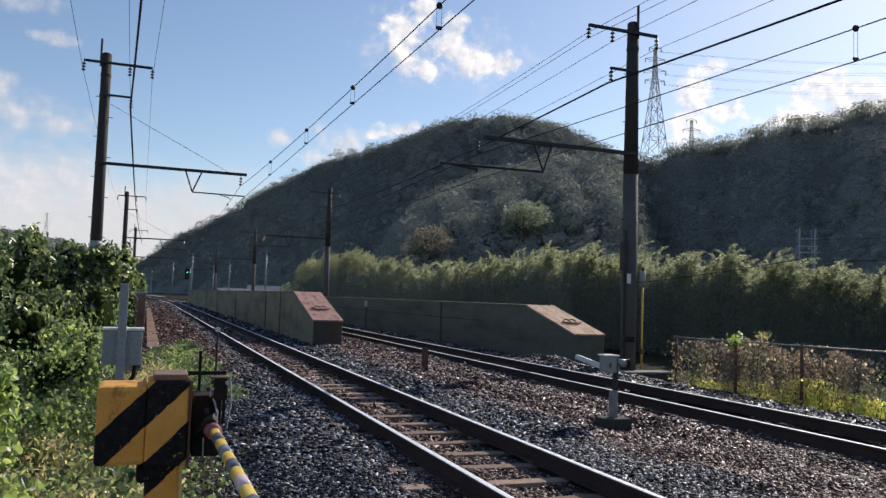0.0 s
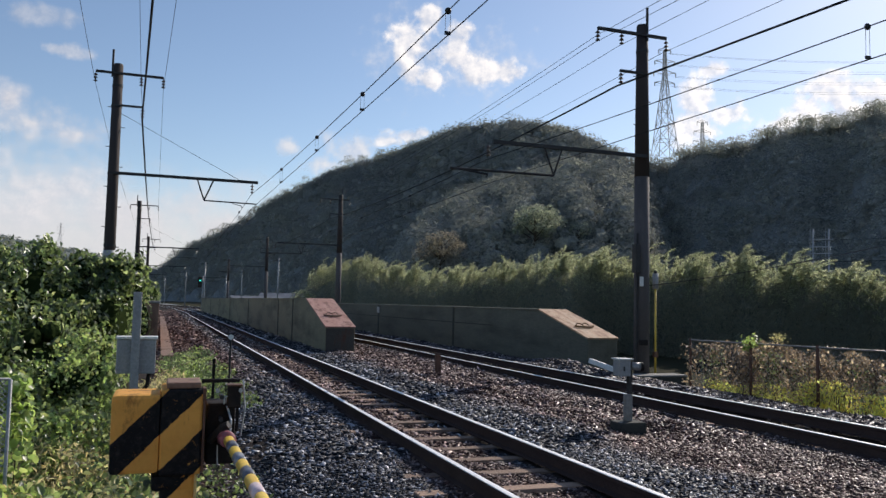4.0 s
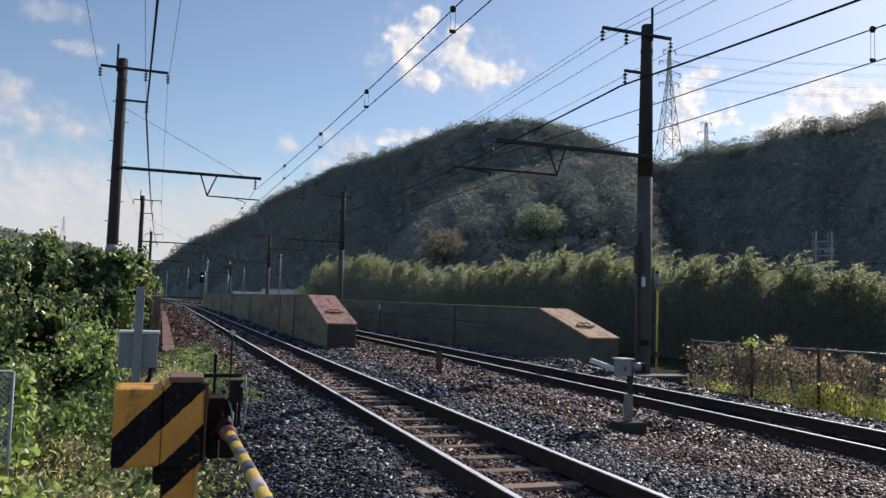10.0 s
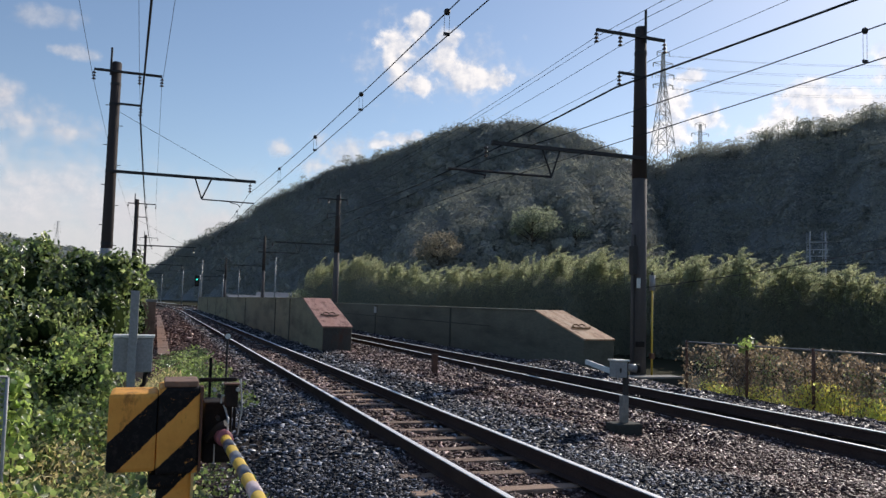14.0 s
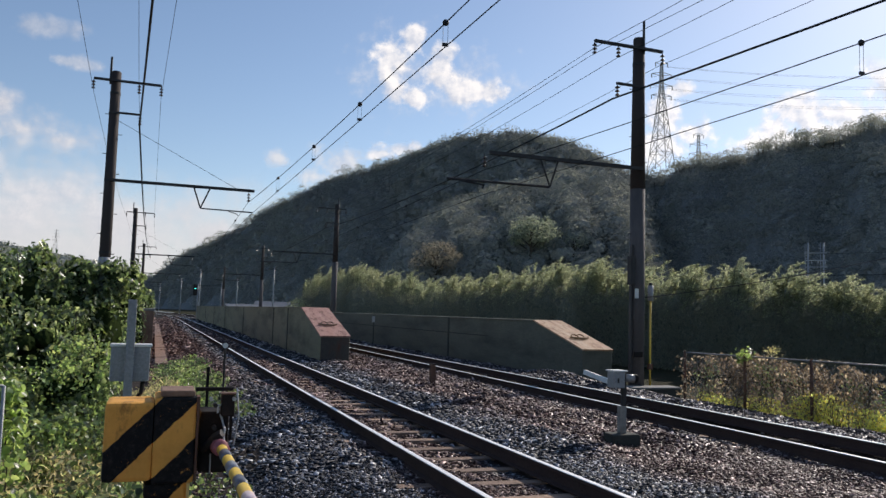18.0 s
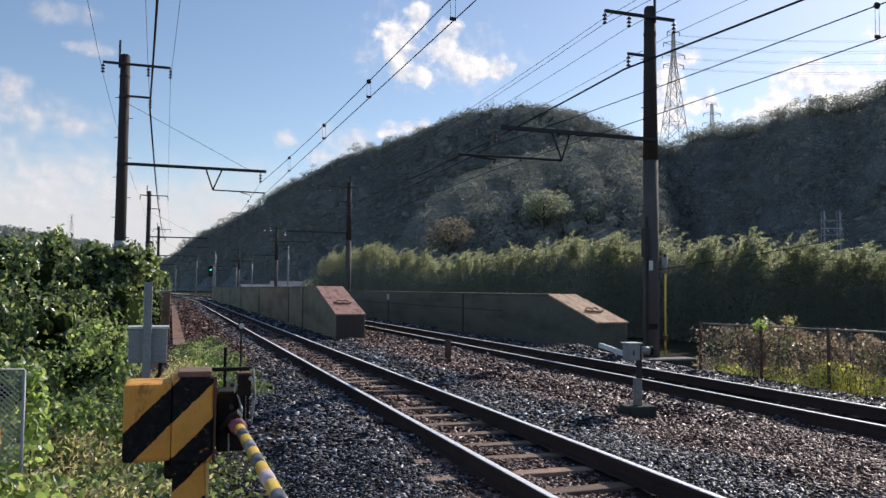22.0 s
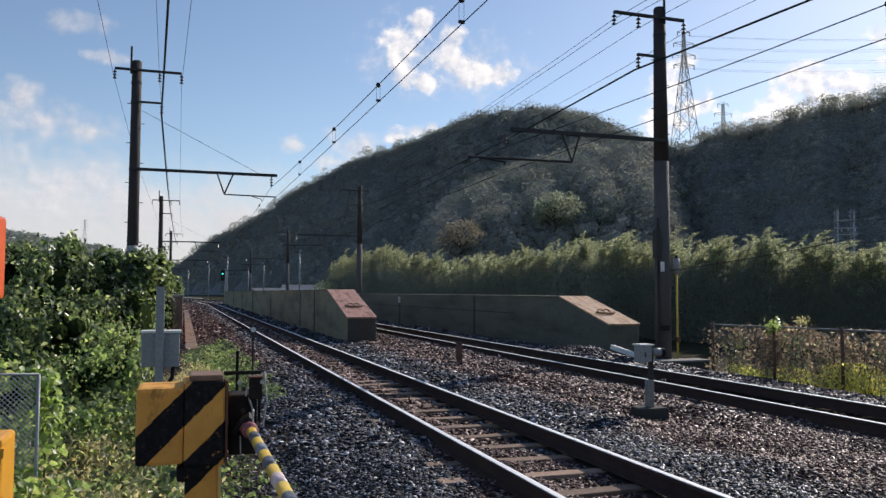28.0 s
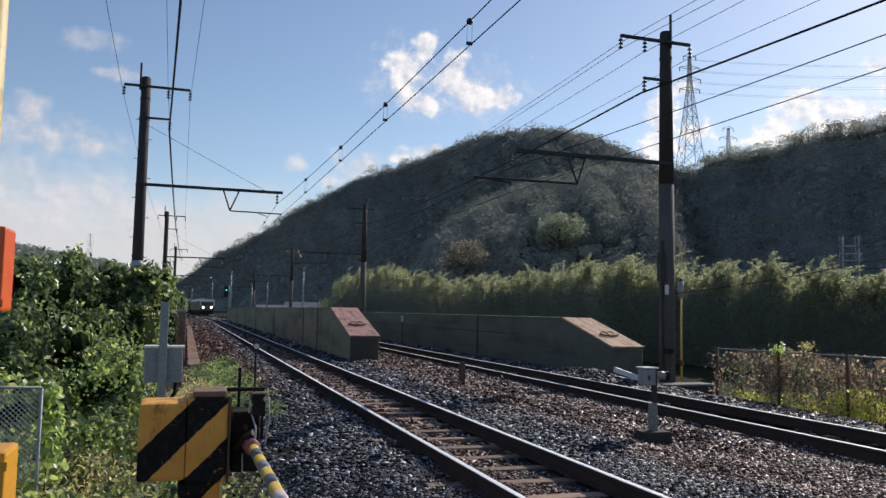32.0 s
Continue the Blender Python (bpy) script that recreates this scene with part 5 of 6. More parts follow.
# ---- pylons and poles far off ----
def make_pylon(az, dist, z0, height, base, label, slim=1.0):
    p = thing("power_pylon", label, "pylon", "power pylons", at=pose(dist * math.sin(radians(az)), dist * math.cos(radians(az)), z0, 0, 0, 24 - az))
    r = height * 0.0022 * slim
    levels = [0, 0.16, 0.3, 0.42, 0.52, 0.61, 0.69, 0.76, 0.83, 0.9, 0.96]

    def half(k):
        return base / 2 * (1 - 0.83 * min(1, k / 0.72)) if k < 0.72 else base / 2 * 0.17 * (1 - 0.5 * (k - 0.72) / 0.28)

    for sx, sy in ((1, 1), (1, -1), (-1, 1), (-1, -1)):
        part("leg", tube([(sx * half(k), sy * half(k), k * height) for k in levels], r * 1.5, 4), PLASTER, p)
    for a, b in zip(levels, levels[1:]):
        bm = bmesh.new()
        ha, hb = half(a), half(b)
        for k in range(4):
            c = [(1, 1), (1, -1), (-1, -1), (-1, 1)]
            (x0, y0), (x1, y1) = c[k], c[(k + 1) % 4]
            rod(bm, (x0 * ha, y0 * ha, a * height), (x1 * hb, y1 * hb, b * height), r, None, 4)
            rod(bm, (x1 * ha, y1 * ha, a * height), (x0 * hb, y0 * hb, b * height), r, None, 4)
            rod(bm, (x0 * hb, y0 * hb, b * height), (x1 * hb, y1 * hb, b * height), r, None, 4)
        part("lattice", bm, PLASTER, p)
    for k, w in ((0.96, 0.055), (0.86, 0.09), (0.76, 0.1), (0.67, 0.09)):
        bm = bmesh.new()
        for s in (-1, 1):
            rod(bm, (0, 0, (k + 0.02) * height), (s * w * height, 0, k * height), r * 1.3, None, 4)
            rod(bm, (0, 0, (k - 0.015) * height), (s * w * height, 0, k * height), r * 1.3, None, 4)
            rod(bm, (s * w * height, 0, k * height), (s * w * height, 0, (k - 0.035) * height), r * 2, None, 5)
        part("cross_arm", bm, PLASTER, p)
    return p


make_pylon(35.7, 402, 76, 58, 10.5, "tall grey lattice power pylon on the wooded ridge")
make_pylon(38.25, 560, 66, 67, 13, "small distant lattice power pylon behind the ridge", 0.7)
make_pylon(-6.36, 1250, 58, 50, 10, "faint distant lattice power pylon on the far hill", 0.55)
for k, (z, w) in enumerate(((131.7, 3.2), (125.9, 5.2), (120.1, 5.7), (114.9, 5.2))):
    for s in (-1, 1):
        x, y = 402 * math.sin(radians(35.7)) + s * w * 0.97, 402 * math.cos(radians(35.7))
        make_wire(sag((x, y, z - 1.8), (x + 260, y - 40, z + 22), 6), 0.045, "high-voltage line strung from the ridge pylon", "high-voltage lines")


def make_twin_pole():
    d = 92
    p = thing("twin_utility_pole", "pair of grey utility poles with cross arms behind the bamboo", "utility pole", at=pose(d * math.sin(radians(45.7)), d * math.cos(radians(45.7)), 0, 0, 0, -45.7))
    for x in (-0.75, 0.75):
        part("shaft", rodded((x, 0, -0.6), (x, 0, 10.2), 0.12, 0.09, 12), PALE, p, "", True)
        part("second_shaft", rodded((x - 0.3, 0.1, 5.0), (x - 0.3, 0.1, 10.2), 0.045, 0.035, 8), CABINET, p, "", True)
    for z in (9.1, 8.3, 7.6):
        part("cross_arm", boxed(-1.1, 1.1, -0.1, 0.0, z - 0.05, z + 0.05), PALE, p)
    for x in (-0.4, 0.2, 0.9):
        part("insulator", insulator(bmesh.new(), (x, 0, 8.28)), WHITE, p)
    x, y = d * math.sin(radians(45.9)), d * math.cos(radians(45.9))
    make_wire(sag((x, y, 6.7), (x + 30, y - 60, 9.0), 0.6), 0.03, "sagging cable from the twin poles", "utility cables")
    make_wire(sag((x, y, 6.7), (22, 88, 3.5), 0.8), 0.03, "sagging cable from the twin poles", "utility cables")
    make_wire(sag((x, y, 9.0), (x + 30, y - 60, 11), 0.6), 0.02, "sagging cable from the twin poles", "utility cables")


make_twin_pole()


def make_lamp_pole(x, y, h, arm, label):
    p = thing("street_pole", label, "utility pole", "slim poles down the line", at=pose(x, y, 0))
    part("shaft", rodded((0, 0, -0.6), (0, 0, h), 0.14, 0.1, 10), PALE, p, "", True)
    part("cross_arm", boxed(-arm, arm * 0.4, -0.05, 0.05, h - 0.5, h - 0.38), DARK, p)
    part("lamp_head", boxed(-arm - 0.2, -arm + 0.2, -0.12, 0.12, h - 0.55, h - 0.4, bevel=0.03), PALE, p)
    for z in (h - 1.3, h - 2.0):
        part("insulator", insulator(bmesh.new(), (0.15, -0.15, z)), WHITE, p)


for x, y, h, arm in ((19.6, 206, 8.9, 1.5), (19.4, 139, 8.9, 1.2), (6.2, 214, 8.9, 1.0), (1.4, 275, 8.9, 1.0), (8.3, 163, 8.9, 1.1), (14.5, 190, 7.2, 1.4)):
    make_lamp_pole(x, y, h, arm, "slim grey pole with a short arm far down the line")


def make_signal():
    s = thing("railway_signal", "dark colour-light railway signal showing green", "railway signal", at=pose(5.45, 112, 0))
    part("mast", rodded((0, 0, -0.5), (0, 0, 4.6), 0.09, 0.08, 12), PALE, s, "", True)
    h = part("signal_head", boxed(-0.62, -0.08, -0.22, 0.06, 3.0, 4.5, bevel=0.08), BLACK, s, "black signal head")
    part("green_lens", rodded((-0.35, -0.235, 3.95), (-0.35, -0.222, 3.95), 0.1, None, 18), SIGNAL_GREEN, h, "lit green lens")
    for z in (3.45, 4.3):
        part("dark_lens", rodded((-0.35, -0.235, z), (-0.35, -0.222, z), 0.11, None, 16), PANE, h)
    part("visor", rodded((-0.35, -0.42, 4.16), (-0.35, -0.222, 4.2), 0.16, 0.16, 14), BLACK, h)
    part("ladder", tube([(0.25, 0.1, -0.5), (0.25, 0.1, 4.0)], 0.03), GALV, s)


make_signal()


def make_house(x, y, w, d, h, turn, label):
    b = thing("house", label, "house", "houses beyond the line", at=pose(x, y, -0.5, 0, 0, turn))
    part("wall", boxed(-w / 2, w / 2, -d / 2, d / 2, 0, h), PLASTER, b)
    bm = bmesh.new()
    pts = [(-w / 2 - 0.5, -d / 2 - 0.6, h), (w / 2 + 0.5, -d / 2 - 0.6, h), (w / 2 + 0.5, d / 2 + 0.6, h), (-w / 2 - 0.5, d / 2 + 0.6, h), (-w / 2 - 0.5, 0, h + d * 0.22), (w / 2 + 0.5, 0, h + d * 0.22)]
    v = [bm.verts.new(p) for p in pts]
    for f in ((0, 1, 5, 4), (2, 3, 4, 5), (0, 4, 3), (1, 2, 5), (3, 2, 1, 0)):
        bm.faces.new([v[k] for k in f])
    part("roof", bm, ROOF, b, "pale grey roof")
    for k in range(3):
        x0 = -w * 0.35 + k * w * 0.3
        part("window", boxed(x0, x0 + w * 0.14, -d / 2 - 0.05, -d / 2 + 0.05, h * 0.4, h * 0.75), PANE, b)


make_house(24, 215, 13, 7, 1.5, 15, "low house with a pale grey roof beyond the wall")
make_house(35, 225, 16, 9, 2.1, -10, "low house with a dark grey roof beyond the wall")
make_house(27, 178, 7, 6, 1.4, 5, "small shed with a pale roof beyond the wall")


# ---- bamboo grove ----
GROVE_AZ = [10.2, 12, 14, 18.1, 21.8, 25, 28.8, 32.8, 36.7, 41.5, 45, 49.5, 58]
GROVE_EL = [2.2, 3.0, 3.25, 2.3, 2.75, 3.2, 3.85, 3.55, 3.45, 3.5, 2.9, 2.1, 1.8]

GROVE_D = [82, 66, 48, 36, 30, 28]


def make_bamboo():
    """Clumps of arching canes with feathery sprays, one thing for every few degrees."""
    made = []
    for k in range(15):
        a0 = 10.2 + 3.0 * k
        pts, nrm, size, lead = [], [], [], []
        bm = bmesh.new()
        mid = radians(a0 + 1.5)
        dm = float(np.interp(a0 + 1.5, [10, 14, 20, 30, 42, 58], GROVE_D))
        c = Vector((dm * math.sin(mid), dm * math.cos(mid), -0.5))
        deep, deep_n, deep_s = [], [], []
        for j in range(int(60 * min(2.0, max(1.0, dm / 34)))):
            az = a0 + rng.uniform(-0.2, 3.2)
            row = rng.choice([0, 0, 1, 1, 2, 3])
            d = float(np.interp(az, [10, 14, 20, 30, 42, 58], GROVE_D)) + 0.35 + row * 0.8 + rng.uniform(-0.25, 0.25)
            el = float(np.interp(az, GROVE_AZ, GROVE_EL))
            h = 1.44 + d * math.tan(radians(el)) - 0.2 + rng.normal(0, 0.24) - 0.1 * row + (0.2 * math.sin(az * 1.9) + 0.16 * math.sin(az * 4.7 + 1)) * min(1.0, d / 30)
            foot = np.array([d * math.sin(radians(az)), d * math.cos(radians(az)), -0.5])
            lean = np.array([rng.uniform(0.1, 0.9), rng.normal(-0.15, 0.3), 0]) * (0.14 * h)
            # leafy sprays on the upper third
            for q in 1.0 - 0.27 * rng.uniform(0, 1, 11) ** 1.3:
                root = foot + q * np.array([0, 0, h]) + q**2.2 * lean
                way = unit(np.array([rng.normal(0.45, 0.5), rng.normal(-0.2, 0.45), rng.uniform(-0.1, 0.8)]))
                reach = rng.uniform(0.25, 0.6)
                u = rng.uniform(0.05, 1, 20)
                p = root + u[:, None] * way * reach + (u**2)[:, None] * np.array([0.22, -0.05, -0.3]) * reach + rng.normal(0, 0.045, (20, 3))
                pts.append(p)
                lead.append(np.repeat(unit(way + np.array([0.3, 0, -0.2]))[None], 20, 0))
                nrm.append(unit(rng.normal(0, 1, (20, 3)) + np.array([0, -0.5, 0.4])))
                size.append(rng.uniform(0.1, 0.24, 20) * (1.1 - 0.4 * u))
            # a long tip that arches over with the wind, feathered on both sides
            tip_l, bow = rng.uniform(0.55, 1.25), rng.uniform(0.2, 0.75)
            u = np.sort(rng.uniform(0.0, 1, 70))
            ahead = unit(np.array([rng.uniform(-0.15, 1.0), rng.uniform(-0.6, 0.25), 0]))
            spine = foot + np.array([0, 0, h]) + lean + tip_l * (u[:, None] * np.array([0, 0, 1.0]) * (1 - 0.45 * u[:, None]) + (u**1.7)[:, None] * ahead * bow)
            pts.append(spine + rng.normal(0, 0.055, (70, 3)) * (1.15 - u[:, None]))
            lead.append(unit(np.array([0, 0, 0.8]) * (1 - 1.3 * u[:, None]) + ahead * (0.4 + u[:, None]) + rng.normal(0, 0.35, (70, 3))))
            nrm.append(unit(rng.normal(0, 1, (70, 3)) + np.array([0, -0.5, 0.4])))
            size.append(rng.uniform(0.12, 0.24, 70) * (1.15 - 0.5 * u))
            # the lower curtain of hanging leaves, in the shaded leaf tint
            n_low = 120
            q = rng.uniform(0.0, 0.9, n_low)
            back = d - float(np.interp(az, [10, 14, 20, 30, 42, 58], GROVE_D))
            side = rng.uniform(-0.9, 0.9, n_low)
            base_d = d - back + 0.3 + rng.uniform(-0.12, 0.15, n_low)
            ang = np.radians(az) + side / base_d
            deep.append(np.stack([base_d * np.sin(ang), base_d * np.cos(ang), -0.5 + q * h], -1))
            deep_n.append(unit(rng.normal(0, 0.4, (n_low, 3)) + np.array([-0.35, -0.9, 0.45])))
            deep_s.append(rng.uniform(0.08, 0.2, n_low))
            cane = [Vector(foot + q * np.array([0, 0, h]) + q**2.2 * lean) - c for q in (0, 0.3, 0.6, 0.85, 1.0)]
            if j % 2 == 0:
                for p, q in zip(cane, cane[1:]):
                    rod(bm, p, q, 0.02, 0.012, 4)
        t = thing("bamboo_clump", "tall feathery light green bamboo swaying behind the wall", "bamboo", "bamboo grove", "stuff", at=Matrix.Translation(c))
        part("canes", bm, BAMBOO_CORE, t)
        # the close-grown stand behind the outer canes, added solid to block the sun
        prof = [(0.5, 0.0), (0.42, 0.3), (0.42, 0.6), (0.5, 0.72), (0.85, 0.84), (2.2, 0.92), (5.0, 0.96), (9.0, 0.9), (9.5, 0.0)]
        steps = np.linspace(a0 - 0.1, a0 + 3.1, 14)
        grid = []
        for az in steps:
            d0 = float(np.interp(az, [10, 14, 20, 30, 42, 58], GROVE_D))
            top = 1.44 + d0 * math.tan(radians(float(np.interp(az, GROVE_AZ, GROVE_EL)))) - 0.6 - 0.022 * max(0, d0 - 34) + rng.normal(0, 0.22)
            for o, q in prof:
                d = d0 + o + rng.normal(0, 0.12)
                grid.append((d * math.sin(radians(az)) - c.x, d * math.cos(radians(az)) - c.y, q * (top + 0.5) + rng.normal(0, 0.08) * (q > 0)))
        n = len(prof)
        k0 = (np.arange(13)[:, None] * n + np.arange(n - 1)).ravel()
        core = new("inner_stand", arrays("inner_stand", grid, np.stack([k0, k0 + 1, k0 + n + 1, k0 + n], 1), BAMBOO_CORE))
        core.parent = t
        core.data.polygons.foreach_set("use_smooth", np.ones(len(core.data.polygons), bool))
        tagged(core, "solid sun-blocking inside of the bamboo stand", kind="stuff")
        leafage("leaves", np.concatenate(pts) - np.array(c), np.concatenate(nrm), np.concatenate(size), BAMBOO, t, wide=0.16, hang=-0.3, lead=np.concatenate(lead))
        tagged(leafage("lower_leaves", np.concatenate(deep) - np.array(c), np.concatenate(deep_n), np.concatenate(deep_s), BAMBOO_LOW, t, wide=0.22, hang=0.9), "hanging lower leaves in a shaded tint")
        made.append(t)
    return made


BAMBOO_CLUMPS = make_bamboo()


# ---- vine-covered bush on the left ----
LUMPS = [((-1.2, 13.3, 1.2), (0.6, 0.8, 0.62)), ((-0.52, 13.6, 1.6), (0.36, 0.6, 0.28)), ((-1.75, 13.0, 0.85), (0.9, 1.0, 1.15)), ((-2.7, 13.4, 1.0), (1.0, 1.1, 1.05)), ((-1.0, 11.6, 0.4), (0.45, 0.7, 0.68)), ((-1.5, 11.2, 0.2), (0.7, 0.8, 0.9)), ((-2.3, 11.6, 0.4), (0.8, 0.9, 1.0)), ((-3.6, 13.5, 1.0), (1.1, 1.1, 1.1)), ((-0.8, 10.6, 0.1), (0.34, 0.5, 0.5)), ((-2.0, 10.2, 0.1), (0.6, 0.6, 0.6)), ((-0.95, 16.5, 0.7), (0.5, 1.3, 1.0)), ((-1.1, 20.5, 0.9), (0.65, 2.0, 1.1)), ((-1.67, 13.2, 2.02), (0.13, 0.2, 0.22)), ((-2.33, 13.2, 1.86), (0.25, 0.25, 0.22)), ((-1.12, 13.2, 1.86), (0.17, 0.25, 0.2)), ((-2.9, 13.0, 1.95), (0.2, 0.3, 0.26)), ((-0.3, 33.0, 1.5), (0.3, 0.9, 0.45)), ((-0.55, 30.5, 0.6), (0.35, 1.2, 0.9))]


for k in range(34):
    c_, r_ = LUMPS[k % 10]
    a_, b_ = random.uniform(-2.6, -0.2), random.uniform(-0.2, 1.2)
    LUMPS.append(((c_[0] + r_[0] * math.cos(a_) * math.cos(b_), c_[1] + r_[1] * math.sin(a_) * math.cos(b_), c_[2] + r_[2] * math.sin(b_) * 0.95), tuple(random.uniform(0.14, 0.26) for _ in range(3))))


def make_bush():
    b = thing("vine_thicket", "large bush overgrown with glossy green climbing vine leaves", "bush", at=pose(-1.6, 12.5, -0.5))
    o = np.array([-1.6, 12.5, -0.5])
    pts, nrm = [], []
    bm = bmesh.new()
    for c, r in LUMPS:
        n = int(4200 * (r[0] * r[2] + 0.1) * (0.5 if 15 < c[1] < 22 else 1.0))
        p, q = on_lump(c, r, n, -0.8, 0.26)
        # leaves gather in tufts and leave dark hollows between
        keep = np.array([noise.noise(Vector(v) * 2.6) for v in p]) > rng.uniform(-0.25, 0.12, len(p))
        # a bare hollow under the overhanging lobe, where the near-black core shows as shade
        keep &= ~((p[:, 0] > -0.85) & (p[:, 0] < -0.15) & (p[:, 1] > 11.4) & (p[:, 1] < 15) & (p[:, 2] > 0.8) & (p[:, 2] < 1.38) & (rng.uniform(size=len(p)) > 0.06))
        p, q = p[keep], q[keep]
        p = p + q * rng.uniform(0, 0.1, (len(p), 1))
        pts.append(p - o)
        nrm.append(unit(q + rng.normal(0, 0.75, q.shape)))
        # core painted near-black to stand for shade between the leaves
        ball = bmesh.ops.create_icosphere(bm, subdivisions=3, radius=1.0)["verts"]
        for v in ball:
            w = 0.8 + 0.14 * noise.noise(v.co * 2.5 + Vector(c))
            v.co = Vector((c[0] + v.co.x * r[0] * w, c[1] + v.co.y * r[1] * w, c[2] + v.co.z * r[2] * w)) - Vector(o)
    tagged(part("inner_mass", bm, SHADE, b, "leafless core painted near-black for inner shade"), kind="stuff")
    P, N = np.concatenate(pts), np.concatenate(nrm)
    leafage("leaves", P, N, rng.uniform(0.05, 0.12, len(P)), VINE, b, wide=0.56, fold=0.16, hang=0.8)
    # loose sprigs that break the outline
    bm = bmesh.new()
    sp, sn = [], []
    for k in range(90):
        c, r = LUMPS[k % 12 if k < 60 else k % 4]
        d = unit(np.array([rng.normal(), rng.normal() - 0.3, abs(rng.normal()) + 0.6]))
        a = np.array(c) + d * np.array(r) * 0.95 - o
        tip = a + (d + [0, 0, 0.4]) * rng.uniform(0.08, 0.26)
        rod(bm, a, tip, 0.008, 0.004, 4)
        for j in range(13):
            sp.append(a + (tip - a) * (j / 12) + rng.normal(0, 0.035, 3))
            sn.append(unit(rng.normal(size=3) + [0, -0.5, 0.5]))
    tagged(part("sprig", bm, BARK, b), kind="stuff")
    leafage("sprig_leaves", np.array(sp), np.array(sn), rng.uniform(0.07, 0.13, len(sp)), VINE, b, wide=0.55, hang=0.8)
    # the outermost leaves, each its own
    bm = bmesh.new()
    v = [bm.verts.new(p) for p in ((0, -0.5, 0), (0.3, -0.28, 0.05), (0.42, 0.0, 0.09), (0.24, 0.3, 0.07), (0, 0.55, 0), (-0.24, 0.3, 0.07), (-0.42, 0.0, 0.09), (-0.3, -0.28, 0.05), (0, 0.02, -0.02))]
    for k in range(8):
        bm.faces.new((v[8], v[k], v[(k + 1) % 8]))
    leaf = mesh_of(bm, "leaf", BRIGHT_LEAF)
    count = 0
    for c, r in LUMPS[:10]:
        p, q = on_lump(c, (r[0] * 1.04, r[1] * 1.04, r[2] * 1.04), 60, -0.3, 0.16)
        for a, n in zip(p, q):
            if n[1] > 0.3 or count >= 260:
                continue
            ob = new("leaf", leaf)
            ob.parent = b
            way = (Vector(n) + Vector(rng.normal(0, 0.4, 3))).normalized()
            ob.matrix_basis = Matrix.Translation(Vector(a - o)) @ way.to_track_quat("Z", "Y").to_matrix().to_4x4() @ Matrix.Rotation(rng.uniform(0, 6.28), 4, "Z") @ Matrix.Scale(rng.uniform(0.06, 0.1), 4)
            count += 1
    return b


def leaf_by_object(name, a, b):
    m, nt, p = nodes(name)
    col = mixed(nt, add(nt, "ObjectInfo").outputs["Random"], a, b)
    nt.links.new(col, p.inputs["Base Color"])
    p.inputs["Roughness"].default_value = 0.4
    tr = add(nt, "BsdfTranslucent")
    nt.links.new(mixed(nt, 1.0, col, (1.8, 1.7, 0.8), "MULTIPLY"), tr.inputs[0])
    mx = add(nt, "MixShader", _0=0.45)
    nt.links.new(p.outputs[0], mx.inputs[1])
    nt.links.new(tr.outputs[0], mx.inputs[2])
    nt.links.new(mx.outputs[0], nt.nodes["Material Output"].inputs[0])
    return m


BRIGHT_LEAF = leaf_by_object("broad_vine_leaf", (0.06, 0.1, 0.035), (0.17, 0.21, 0.08))
make_bush()


def make_low_vines():
    v = thing("young_vine", "low bright green vine beside the wire panel", "vine", at=pose(-1.1, 7.0, -0.5))
    o = np.array([-1.1, 7.0, -0.5])
    pts, nrm = [], []
    for c, r in (((-1.12, 7.2, 0.7), (0.14, 0.2, 0.12)), ((-1.08, 7.15, 0.48), (0.16, 0.2, 0.2)), ((-1.08, 7.1, 0.2), (0.2, 0.25, 0.22)), ((-1.45, 7.35, 0.74), (0.3, 0.25, 0.16)), ((-1.25, 6.3, -0.1), (0.26, 0.3, 0.26)), ((-1.0, 5.8, -0.2), (0.2, 0.25, 0.2))):
        p, q = on_lump(c, r, 170, -0.9, 0.2)
        pts.append(p - o)
        nrm.append(unit(q + rng.normal(0, 0.5, q.shape)))
    P, N = np.concatenate(pts), np.concatenate(nrm)
    part("stem", tube([(0.05, 0.2, 0), (0.06, 0.22, 0.6), (0.02, 0.2, 1.0)], 0.006, 5), BARK, v)
    leafage("leaves", P, N, rng.uniform(0.04, 0.085, len(P)), BRIGHT, v, wide=0.95, round_leaf=True)


make_low_vines()


def scatter_weeds(name, skin, label, area, count, tall, size, wide, upright=False, fall=1.3, patchy=0.55, clumps=0):
    """Upright blades and small leaves over an area of the ground: x0, x1, y0, y1."""
    x0, x1, y0, y1 = area
    n = count
    x, y = rng.uniform(x0, x1, n), rng.uniform(y0, y1, n)
    if clumps:
        pick = rng.integers(0, clumps, n)
        x = rng.uniform(x0, x1, clumps)[pick] + rng.normal(0, 0.1, n)
        y = rng.uniform(y0, y1, clumps)[pick] + rng.normal(0, 0.16, n)
    patch = 0.5 + 0.5 * np.sin(x * 3.1 + y * 1.3) * np.sin(y * 2.2 - x * 1.7)
    base = np.where(x > 0.0, np.where(x < 12, bed(x, y), -0.5), -0.5)
    z = base + rng.uniform(0, 1, n) ** fall * tall * (1 - patchy + patchy * patch)
    nrm = unit(rng.normal(0, 1, (n, 3)) + [0, -0.3, 0.7])
    ob = leafage(name, np.stack([x, y, z], -1), nrm, rng.uniform(0.5, 1.3, n) * size, skin, wide=wide, lead=np.array([0.1, 0.0, 0.9]) if upright else None, round_leaf=wide > 0.5)
    return tagged(ob, label, "weeds", kind="stuff")


